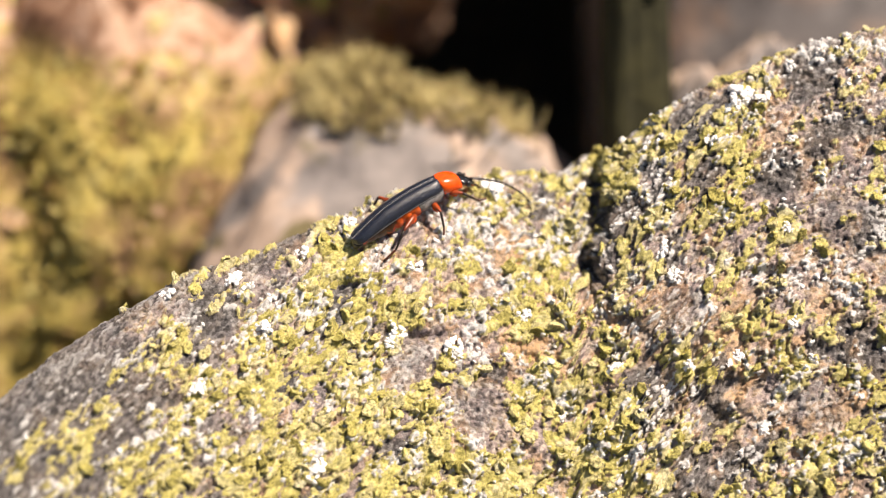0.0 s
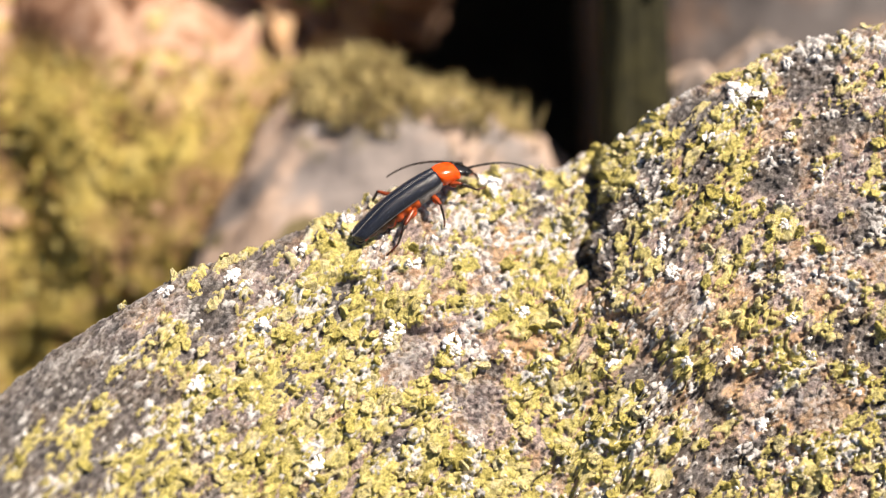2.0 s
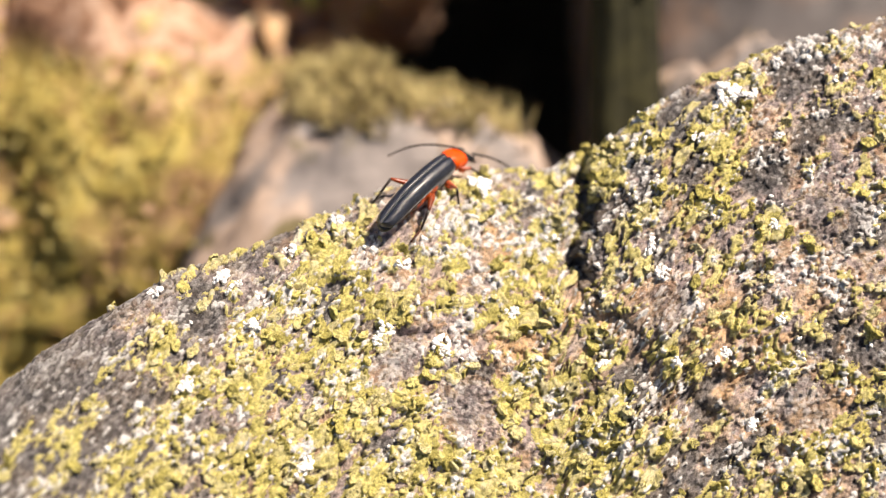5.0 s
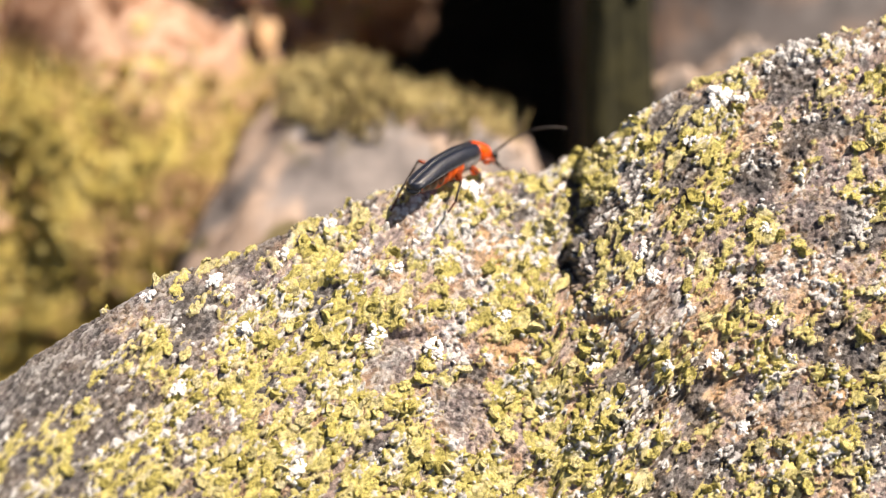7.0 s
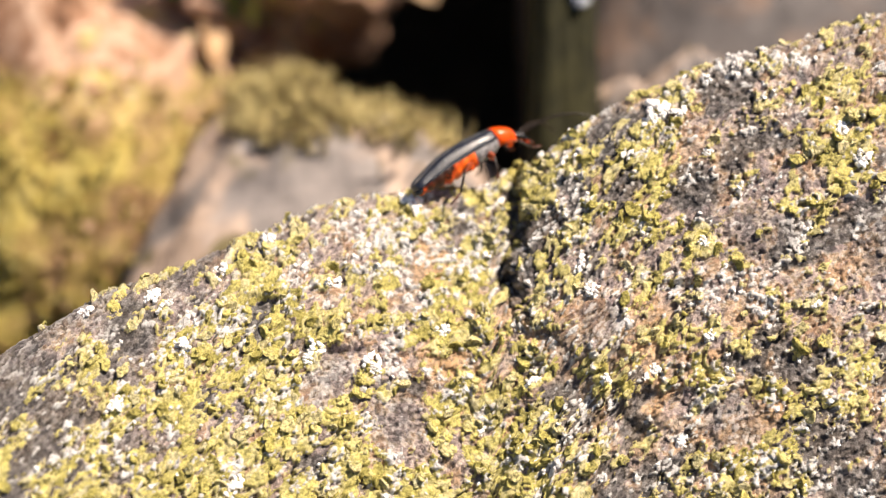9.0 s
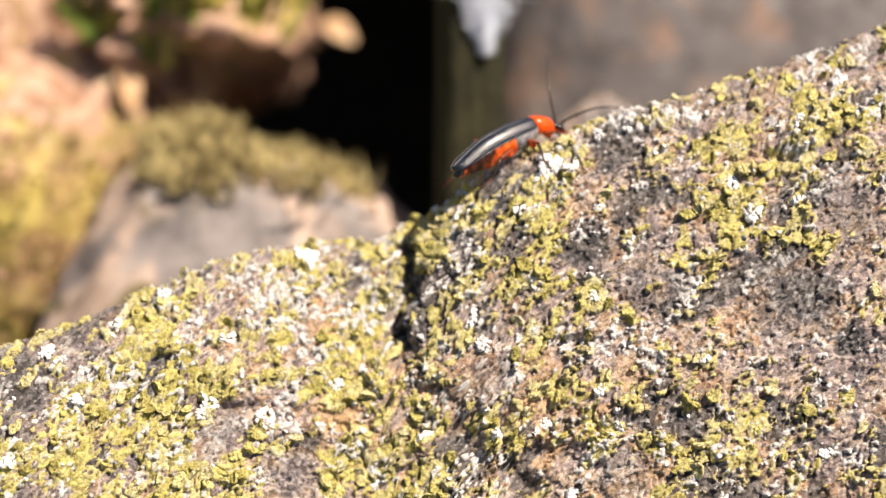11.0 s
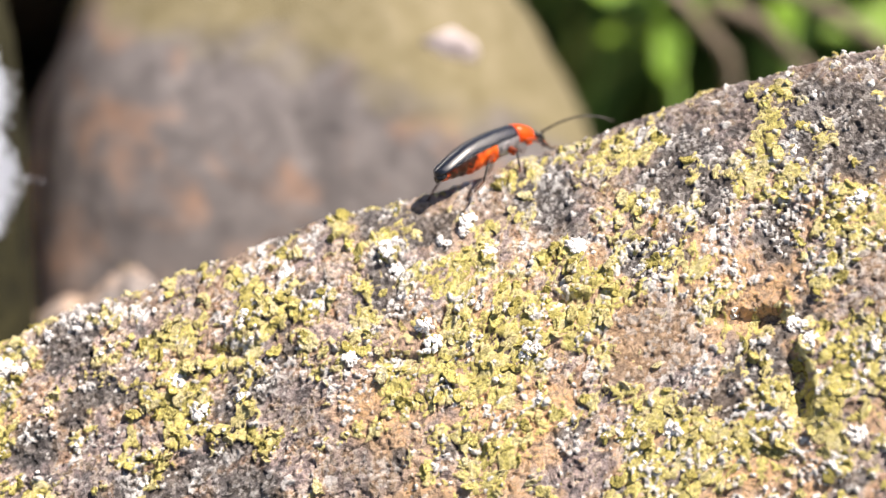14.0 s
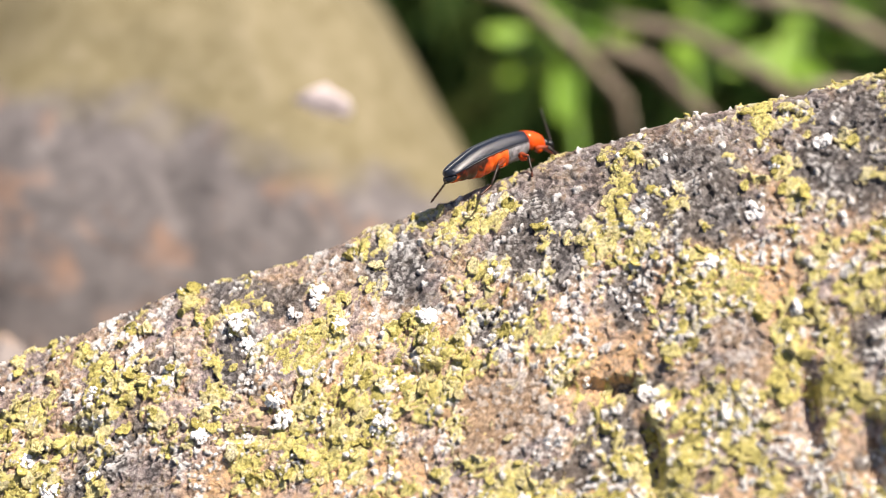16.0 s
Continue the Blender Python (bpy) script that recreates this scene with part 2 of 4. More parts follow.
def banded(name):
    """Orange skin with dark blotches and bands."""
    n = Nodes(name, 0.38)
    blotch = n.ramp(n.noise(520, 3, 0.5), (0.44, (0.035, 0.010, 0.004)), (0.50, (0.42, 0.05, 0.007)), (0.64, (0.78, 0.13, 0.016)))
    return n.done(blotch, n.noise(4000, 3), 0.00003, 0.4)


SHELL = shell_material()
ORANGE = gloss("orange_shell", (0.62, 0.055, 0.004), (0.86, 0.105, 0.008), 0.22)
BELLY = banded("orange_belly")
BLACK = gloss("black_shell", (0.006, 0.006, 0.007), (0.02, 0.02, 0.022), 0.25)
SILVER = gloss("silvery_plate", (0.06, 0.058, 0.06), (0.34, 0.33, 0.34), 0.35, 0.6, 2600)
THIGH = gloss("brown_thigh", (0.05, 0.012, 0.004), (0.36, 0.055, 0.008), 0.35, 0.5, 900)
HEM = gloss("silvery_hem", (0.04, 0.04, 0.045), (0.20, 0.20, 0.21), 0.3, 0.6, 2600)
LEG_DARK = gloss("dark_leg", (0.008, 0.006, 0.005), (0.035, 0.022, 0.016), 0.4)
LEG_RED = gloss("reddish_leg", (0.03, 0.010, 0.005), (0.12, 0.03, 0.01), 0.4)


# ---- mesh helpers ----
def hashed(i, j, seed):
    """A number from 0 to 1 for each pair of whole numbers."""
    h = (i.astype(np.int64) * 374761393 + j.astype(np.int64) * 668265263 + seed * 1442695041) & 0x7FFFFFFF
    h = ((h ^ (h >> 13)) * 1274126177) & 0x7FFFFFFF
    h = ((h ^ (h >> 16)) * 1597334677) & 0x7FFFFFFF
    return ((h ^ (h >> 15)) & 0xFFFFFF) / 0xFFFFFF


def value_noise(x, y, seed):
    i, j = np.floor(x), np.floor(y)
    u, v = x - i, y - j
    u, v = u * u * (3 - 2 * u), v * v * (3 - 2 * v)
    a, b, c, d = hashed(i, j, seed), hashed(i + 1, j, seed), hashed(i, j + 1, seed), hashed(i + 1, j + 1, seed)
    return (a * (1 - u) + b * u) * (1 - v) + (c * (1 - u) + d * u) * v


def fbm(x, y, seed, octaves=4, rough=0.55):
    total, amp, norm = 0, 1.0, 0
    for k in range(octaves):
        total = total + amp * value_noise(x * 2**k, y * 2**k, seed + 17 * k)
        norm, amp = norm + amp, amp * rough
    return total / norm


def worley(x, y, seed, jitter=0.95):
    """The nearest and second nearest distance, the nearest cell's own number and the way from its middle."""
    i, j = np.floor(x), np.floor(y)
    dx, dy = np.zeros(x.shape), np.zeros(x.shape)
    f1, f2, own = np.full(x.shape, 9.0), np.full(x.shape, 9.0), np.zeros(x.shape)
    for a in (-1, 0, 1):
        for b in (-1, 0, 1):
            px, py = i + a + 0.5 + jitter * (hashed(i + a, j + b, seed) - 0.5), j + b + 0.5 + jitter * (hashed(i + a, j + b, seed + 5) - 0.5)
            d = np.hypot(px - x, py - y)
            near = d < f1
            f2 = np.where(near, f1, np.minimum(f2, d))
            own = np.where(near, hashed(i + a, j + b, seed + 9), own)
            dx, dy = np.where(near, x - px, dx), np.where(near, y - py, dy)
            f1 = np.where(near, d, f1)
    return f1, f2, own, dx, dy


def tilted(cell):
    """Each cell as a flat plate with a slope of its own, about -0.5 to 0.5."""
    _, _, own, dx, dy = cell
    way = 6.2832 * np.mod(own * 97.31, 1)
    return dx * np.cos(way) + dy * np.sin(way)


def step(lo, hi, x):
    u = np.clip((x - lo) / (hi - lo), 0, 1)
    return u * u * (3 - 2 * u)


def mesh_from(name, verts, faces, material, smooth=True):
    data = bpy.data.meshes.new(name)
    data.from_pydata(verts, [], faces)
    data.materials.append(material)
    if smooth:
        data.polygons.foreach_set("use_smooth", np.ones(len(data.polygons), dtype=bool))
    data.update()
    return data


def grid_mesh(name, points, material):
    """A smooth sheet from an array of points, rows by columns."""
    r, c, _ = points.shape
    k = np.arange(r * c).reshape(r, c)
    quads = np.stack([k[:-1, :-1], k[:-1, 1:], k[1:, 1:], k[1:, :-1]], -1).reshape(-1, 4)
    data = bpy.data.meshes.new(name)
    data.vertices.add(r * c)
    data.vertices.foreach_set("co", points.reshape(-1).astype(np.float32))
    data.loops.add(quads.size)
    data.loops.foreach_set("vertex_index", quads.reshape(-1).astype(np.int32))
    data.polygons.add(len(quads))
    data.polygons.foreach_set("loop_start", np.arange(0, quads.size, 4, dtype=np.int32))
    data.polygons.foreach_set("use_smooth", np.ones(len(quads), dtype=bool))
    data.materials.append(material)
    data.update(calc_edges=True)
    data.validate()
    return data


def part(name, bm, material, parent, label="", m=None):
    """One mesh object under a thing or under a part."""
    data = bm
    if isinstance(bm, bmesh.types.BMesh):
        data = bpy.data.meshes.new(name)
        bm.to_mesh(data)
        bm.free()
        data.materials.append(material)
        data.polygons.foreach_set("use_smooth", np.ones(len(data.polygons), dtype=bool))
    ob = new(name, data)
    ob.parent = parent
    if m is not None:
        ob.matrix_basis = m
    return tagged(ob, label)


def joined(pieces):
    """Many (verts, faces) as one list of each."""
    verts, faces, base = [], [], 0
    for v, f in pieces:
        verts.append(np.asarray(v, float))
        faces += [tuple(base + q for q in one) for one in f]
        base += len(v)
    return np.concatenate(verts), faces


def ico(level):
    bm = bmesh.new()
    bmesh.ops.create_icosphere(bm, subdivisions=level, radius=1.0)
    out = np.array([v.co[:] for v in bm.verts]), [tuple(v.index for v in f.verts) for f in bm.faces]
    bm.free()
    return out


ICO1, ICO2 = ico(1), ico(2)
MM = 0.001


def to_world(p):
    """Points in millimetres along the first view (right, ahead, up) laid into the world."""
    c, s = math.cos(radians(TILT)), math.sin(radians(TILT))
    p = np.asarray(p, float) * MM
    return np.stack([p[..., 0], c * p[..., 1] - s * p[..., 2], s * p[..., 1] + c * p[..., 2] + EYE], -1)


# ---- ground ----
def build_ground():
    a = np.sinh(np.linspace(-8.2, 8.2, 181)) / math.sinh(8.2) * 60
    gx, gy = np.meshgrid(a, a)
    gz = 0.006 * (fbm(gx * 30 + 50, gy * 30 + 50, 3) - 0.5) * np.exp(-np.hypot(gx, gy) / 3) * 2
    data = grid_mesh("ground", np.stack([gx + 0.05, gy + 0.2, gz - 0.002], -1), SOIL_AND_SHADE)
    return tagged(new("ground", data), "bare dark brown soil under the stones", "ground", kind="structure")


ground = build_ground()

# ---- the lichen-covered boulder ----
CREST_X = np.array([-75, -62, -50, -42, -37.8, -34.9, -31.6, -26.3, -21.9, -16.6, -11.8, -7.9, -4.1, 0.5, 6.6, 10.8, 11.9, 14.5, 17.3, 21.8, 26.3, 31.3, 37, 43, 52.5, 60, 65, 69.4, 74.3, 79.7, 86, 91.4, 96.8, 102, 107, 113.3, 128, 145, 165, 182, 195])
CREST_Z = np.array([-75, -48, -29, -17.5, -13.7, -11.5, -8.4, -5, -2.4, -0.5, 1.5, 3.1, 4.6, 5.9, 6.5, 6.7, 8, 8.6, 10.5, 13.6, 15.6, 17.4, 18.9, 20.7, 24.2, 25.5, 26.6, 28.3, 29.7, 31.5, 33.7, 34.8, 36, 36.6, 37.4, 38.6, 39.5, 33, 10, -30, -72])
DEPTH_X = np.array([-75, -50, -38, -32, -25, -12, -7, 7, 12, 16, 20, 35, 58, 68, 88, 96, 102, 115, 150, 195])
DEPTH_Y = np.array([158, 159, 164, 168.5, 172, 176, 177, 180, 180, 178, 177.5, 177, 178, 178, 176, 173.5, 173, 170, 166, 170])
SWELL_X = np.array([-75, -20, 0, 14, 20, 45, 58, 80, 95, 195])
SWELL_K = np.array([1.5, 1.25, 1.1, 0.95, 0.75, 0.85, 1.2, 1.25, 1.1, 1.2])
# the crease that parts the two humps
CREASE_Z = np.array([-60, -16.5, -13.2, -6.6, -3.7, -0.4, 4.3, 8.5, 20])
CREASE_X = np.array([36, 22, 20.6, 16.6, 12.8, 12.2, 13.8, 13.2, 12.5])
# x, z, radius of dark crust, bare reddish stone and rust
DARK_SPOTS = [(-8.4, -5.8, 3.2), (16.4, -12.4, 3.0), (-36, -16, 7), (-31, -11, 4), (96, 30, 6), (84, 27, 5), (110, 33, 7), (46, 2, 3.0), (22, 11.5, 2.2), (28, 6.5, 2.5), (88, 11, 3), (68, 12.5, 2), (-19, -5, 3), (72, 25, 4)]
BARE_SPOTS = [(20, -5, 2.0), (45, 2, 4.2), (33, 2.5, 3), (-3, -9, 2.5), (3, -13, 2.5), (62, -3, 5), (50, 9, 3), (56, 3, 4), (31, -13, 3), (80, 13, 5), (98, 17, 4)]
RUST_SPOTS = [(7, -7.7, 2.3), (24, -9, 2), (61, -1, 5), (78, 14, 4), (57, 8, 4), (68, 8, 5), (88, 16, 5), (34, -12, 2.5), (100, 22, 4), (86, 5, 5), (6, 0, 2)]
PITS = [(18.2, -10.3, 1.3, 2.0, 0.8), (22.5, -14, 2.0, 1.2, 0.7), (87.6, 14.4, 3.2, 0.9, 1.5), (91, 8.5, 0.9, 2.6, 1.6), (103.5, 12.5, 0.9, 3.5, 1.6), (108, 8, 0.9, 3.0, 1.5), (45, 13.6, 1.8, 0.6, 1.0), (-1.2, -7.2, 1.6, 0.5, 0.9), (-8, -3.0, 1.0, 0.6, 0.7), (27, -2, 2.2, 0.6, 0.8), (73, 16.5, 1.6, 0.6, 0.9), (58.5, 12.2, 1.5, 0.6, 1.0)]


def spots(list_of, x, z, edge):
    """How far each place lies in any of the round patches, 0 to 1."""
    out = np.zeros(x.shape)
    for cx, cz, r in list_of:
        out = np.maximum(out, step(1.15, 0.55, np.hypot(x - cx, z - cz) / r + edge))
    return out


def front_curve():
    """Depth and drop along the profile, by the way walked from the crest, in millimetres."""
    h = np.linspace(0, 1, 4000) ** 2 * 130
    y = 1.5 * np.sqrt(h)
    way = np.r_[0, np.cumsum(np.hypot(np.diff(h), np.diff(y)))]
    return way, h, y


WAY, DROP, INWARD = front_curve()


def eased(x, xs, ys, r):
    """Interpolated, with its corners rounded over r."""
    return sum(np.interp(x + r * k, xs, ys) for k in (-1, -0.6, -0.25, 0.25, 0.6, 1)) / 6


def boulder_fields(x, s):
    """Points of the boulder in first-view millimetres with their covers, for arrays of x and way s (front +, back -)."""
    h, inward = np.interp(np.abs(s), WAY, DROP), np.interp(np.abs(s), WAY, INWARD)
    crest_z, crest_y = np.interp(x, CREST_X, CREST_Z), eased(x, DEPTH_X, DEPTH_Y, 3.0)
    swell = eased(x, SWELL_X, SWELL_K, 6.0)
    z = crest_z - h
    y = np.where(s >= 0, crest_y - inward * (swell + (1 - swell) * np.exp(-h / 6)), crest_y + 1.15 * inward + 0.62 * h)
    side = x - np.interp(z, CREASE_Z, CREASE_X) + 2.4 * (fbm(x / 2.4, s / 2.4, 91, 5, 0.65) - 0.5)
    deep = np.interp(z, [-40, -9, -5, -1.5, 30], [0.0, 0.03, 0.12, 0.95, 1.0])
    recess = 2.1 * deep * np.exp(np.minimum(side, 0) / 3.6) * step(0.35, -0.25, side) + 0.9 * deep * np.exp(-((side + 0.4) / 0.7) ** 2)
    y = y + recess * (s > -3)
    return np.stack([x, y, z], -1), h, side


def boulder_relief(x, s, p, h, side):
    z = p[..., 2]
    wx = x + 1.3 * (fbm(x / 2.0, s / 2.0, 41) - 0.5) + 0.7 * (fbm(x / 0.55, s / 0.55, 43, 3) - 0.5)
    wy = s + 1.3 * (fbm(x / 2.0, s / 2.0, 42) - 0.5) + 0.7 * (fbm(x / 0.55, s / 0.55, 44, 3) - 0.5)
    edge = 0.9 * (fbm(x / 2.4, s / 2.4, 61, 4) - 0.5)
    dark = np.maximum(spots(DARK_SPOTS, x, z, edge), 0.95 * step(0.60, 0.66, fbm(x / 4.5, s / 4.5, 71, 5) - 0.035 * step(16, 10, x) - 0.03 * step(50, 60, x) + 0.05 * step(13, 18, x) * step(50, 40, x)))
    east = step(50, 72, x)
    rugged = step(3, 8, x) * step(38, 30, x) * step(-1, -6, z)
    calm = 1 - 0.45 * step(45, 65, x)
    rim = step(3.4 + 4 * east, 0.3 + 1.5 * east, h + 5 * (fbm(x / 4, s / 4, 75) - 0.5)) * (0.35 + 0.30 * step(62, 80, x) + 0.5 * step(-3, -14, x))
    dark = np.maximum(dark, 0.9 * step(0.38, 0.56, fbm(x / 3.0 + 0.4 * np.sin(s), s / 3.0 + 0.4 * np.sin(x), 173, 5) + 0.17 * step(-14, -32, x) + 0.08 * step(-26, -36, x)) * step(-10, -22, x))
    # along the crease: dark crust, and the crease's shade painted in with it
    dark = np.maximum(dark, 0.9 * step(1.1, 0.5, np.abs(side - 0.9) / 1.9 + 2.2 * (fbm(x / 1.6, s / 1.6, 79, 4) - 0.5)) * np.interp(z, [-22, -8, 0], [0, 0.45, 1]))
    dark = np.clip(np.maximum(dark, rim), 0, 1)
    bare, rust = spots(BARE_SPOTS, x, z, edge), spots(RUST_SPOTS, x, z, 1.6 * edge)
    rust = np.maximum(rust, 0.8 * step(0.60, 0.70, fbm(x / 5, s / 5, 77, 5)) * (0.15 + 0.4 * step(8, 16, x)))
    rust = np.maximum(rust, 0.8 * rugged * step(0.50, 0.60, fbm(x / 2.6, s / 2.6, 97, 4)))
    rust = np.maximum(rust, 0.75 * step(0.47, 0.60, fbm(x / 3.5, s / 3.5, 78, 5)) * step(50, 66, x))
    rust = rust * (1 - 0.7 * east * step(11, 4, h))
    dark = np.maximum(dark, 0.5 * bare)
    # three sizes of crust: lobes, scales and grains
    gx, gy = x + 0.22 * (fbm(x / 0.4, s / 0.4, 45, 3) - 0.5), s + 0.22 * (fbm(x / 0.4, s / 0.4, 46, 3) - 0.5)
    lobes, scales, grains = worley(wx / 1.6, wy / 1.6, 11), worley(wx / 0.62 + 3, wy / 0.62, 31), worley(gx / 0.29, gy / 0.29, 35)
    crinkle = 1 - 2 * np.abs(fbm(wx / 0.42, wy / 0.42, 29, 3) - 0.5)
    # yellow crust with ragged, stepped edges
    field = 0.66 * fbm(wx / 2.0, wy / 2.0, 21, 5, 0.62) + 0.34 * fbm(wx / 8.0, wy / 8.0, 23, 3) + 0.13 * (lobes[2] - 0.5) + 0.11 * (scales[2] - 0.5) - 0.15 * bare - 0.08 * dark - 0.015 * step(-20, -33, x) + 0.055 * step(34, 12, np.abs(x + 4)) - 0.11 * step(7, 1.5, h) * step(0, -9, x) + 0.012 * step(48, 62, x) - 0.03 * east * step(9, 3, h) - 0.035 * step(13, 17, x) + 0.06 * rugged + 0.012 * step(16, 20, x) * step(48, 42, x) * step(7, 4, h) - 0.05 * step(9, 4, h) * step(-9, -3, x) * step(15, 11, x) - 0.02 * step(13, 16, x) * step(46, 34, x) - 0.12 * np.exp(-((side + 0.8) / 1.0) ** 2) * (z > -12)
    crack = step(0.0, 0.10, lobes[1] - lobes[0] + 0.16 * (fbm(x / 0.5, s / 0.5, 25, 3) - 0.5))
    seam = step(0.0, 0.13, scales[1] - scales[0])
    yellow = step(0.460, 0.474, field) * (0.25 + 0.75 * crack) * (1 - 0.9 * step(0.66, 0.72, fbm(x / 0.8, s / 0.8, 27, 3)))
    # white grains, scattered and in clusters
    crowd = fbm(x / 2.6, s / 2.6, 55, 4) + 0.02 * step(55, 75, x) + 0.012 * step(8, 3, np.abs(x - 8)) + 0.035 * step(9, 4, h) * step(-9, -3, x) * step(15, 11, x)
    mark, speck = np.mod(scales[2] * 53.7, 1), np.mod(grains[2] * 31.3, 1)
    dense = step(0.54, 0.66, crowd)
    rag = 0.4 * (fbm(x / 0.26, s / 0.26, 57, 3) - 0.5)
    white = np.maximum(step(0.50, 0.42, scales[0] + rag) * (mark > 0.950 - 0.025 * step(16, 10, x) - 0.55 * dense), step(0.55, 0.47, grains[0] + rag) * (speck > 0.975 - 0.20 * dense)) * (1 - 0.6 * bare) * (1 - 0.5 * east * step(13, 5, h) * (mark < 0.9)) * (1 - 0.7 * step(-6, -14, x) * step(5, 2, h))
    thin = yellow * (1 - 0.22 * step(12, 20, x))
    pits = np.zeros(x.shape)
    for cx, cz, rx, rz, d in PITS:
        pits = np.maximum(pits, d * np.exp(-((((x - cx) / rx) ** 2 + ((z - cz) / rz) ** 2) ** 1.4) * np.maximum(0.35, 1 + 3.2 * edge)))
    away = 0.2 + 0.8 * step(0.5, 6, h)
    height = away * (1.1 * (fbm(x / 13, s / 13, 81, 3) - 0.5) + 1.1 * (fbm(x / 3.4, s / 3.4, 83, 4) - 0.5)) + 1.9 * rugged * (fbm(x / 2.3, s / 2.3, 95, 3) - 0.5) + 0.40 * calm * (fbm(x / 0.85, s / 0.85, 85, 4, 0.65) - 0.5)
    stony = 1 - yellow
    height = height + calm * (0.22 * stony * (1 - white) * (0.6 * (grains[2] - 0.5) + tilted(grains) * 0.5 + 0.7 * (fbm(x / 0.30, s / 0.30, 87, 3, 0.7) - 0.5)) + 0.08 * (scales[2] - 0.5))
    height = height - 0.24 * step(0.60, 0.70, fbm(x / 0.9, s / 0.9, 89, 3)) * stony
    height = height + yellow * calm * (0.16 + 0.16 * (lobes[2] - 0.35) + 0.18 * tilted(lobes) + 0.10 * tilted(scales) + 0.05 * seam + 0.14 * (crinkle - 0.7))
    height = height - 0.26 * calm * (1 - crack) * step(0.44, 0.47, field)
    height = height + white * (0.10 + 0.20 * step(0.5, 0.0, scales[0]) + 0.10 * step(0.5, 0.0, grains[0])) - pits
    height = height - 0.08 * dark - 0.22 * away
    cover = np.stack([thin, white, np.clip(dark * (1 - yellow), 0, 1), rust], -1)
    return height, cover, np.stack([lobes[2], scales[2], grains[2], np.ones(x.shape)], -1)


def build_boulder():
    xs = np.r_[np.linspace(-75, -43, 26), np.arange(-42, 119, 0.115), np.linspace(120, 195, 40)]
    ss = np.r_[-np.linspace(125, 4, 50), np.arange(-3.6, 43.5, 0.115), np.linspace(44, 131, 60)]
    x, s = np.meshgrid(xs, ss)
    p, h, side = boulder_fields(x, s)
    height, cover, own = boulder_relief(x, s, p, h, side)
    du, dv = np.gradient(p, axis=1), np.gradient(p, axis=0)
    n = np.cross(dv, du)
    n /= np.linalg.norm(n, axis=-1, keepdims=True) + 1e-9
    if n[len(ss) // 2, len(xs) // 2, 1] > 0:
        n = -n
    w = to_world(p + n * height[..., None])
    w[..., 2] = np.maximum(w[..., 2], -0.004)
    foot = np.array([0.06, 0.15, 0.0])
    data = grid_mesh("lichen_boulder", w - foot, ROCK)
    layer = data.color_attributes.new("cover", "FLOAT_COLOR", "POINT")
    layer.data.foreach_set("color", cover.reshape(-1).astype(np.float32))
    layer = data.color_attributes.new("grain", "FLOAT_COLOR", "POINT")
    layer.data.foreach_set("color", own.reshape(-1).astype(np.float32))
    ob = new("lichen_boulder", data)
    ob.location = foot
    tagged(ob, "rough grey boulder crusted with yellow-green and white lichen", "rock")
    nw = np.gradient(w, axis=1)
    nw = np.cross(np.gradient(w, axis=0), nw)
    nw /= np.linalg.norm(nw, axis=-1, keepdims=True) + 1e-12
    if nw[len(ss) // 2, len(xs) // 2, 2] < 0:
        nw = -nw
    return ob, xs, ss, w - foot, nw, cover


boulder, GRID_X, GRID_S, ROCK_P, ROCK_N, ROCK_C = build_boulder()


def rock_at(x, z):
    """Row and column of the boulder's front nearest to a place of the first view."""
    c = int(np.argmin(np.abs(GRID_X - x)))
    drop = np.interp(x, CREST_X, CREST_Z) - z
    r = int(np.argmin(np.abs(GRID_S - np.interp(max(drop, 0.0), DROP, WAY))))
    return r, c


def on_rock(r, c, size, spin, sink=0.0):
    """A pose on the boulder's skin, its z along the skin's normal."""
    n = Vector(ROCK_N[r, c]) + Vector((0, 0, 0.001))
    turn = n.to_track_quat("Z", "Y").to_matrix().to_4x4() @ Matrix.Rotation(spin, 4, "Z")
    return Matrix.Translation(Vector(ROCK_P[r, c]) - n * sink) @ turn @ Matrix.Diagonal((size, size, size, 1))


def clump_shape(rng, grains=26):
    """A low heap of rounded grains about a millimetre across."""
    pieces = []
    for k in range(grains):
        a, r = rng.uniform(0, 6.283), 0.42 * math.sqrt(rng.uniform(0, 1))
        rad = rng.uniform(0.06, 0.16)
        v = ICO1[0] * rad * np.array([1, 1, rng.uniform(0.7, 1.1)]) * (1 + 0.4 * np.array([[rng.uniform(-1, 1)] for _ in ICO1[0]]))
        pieces.append((v + (r * math.cos(a), r * math.sin(a), 0.13 * (1 - (r / 0.42) ** 2) + 0.03), ICO1[1]))
    v, f = joined(pieces)
    return v * MM, f


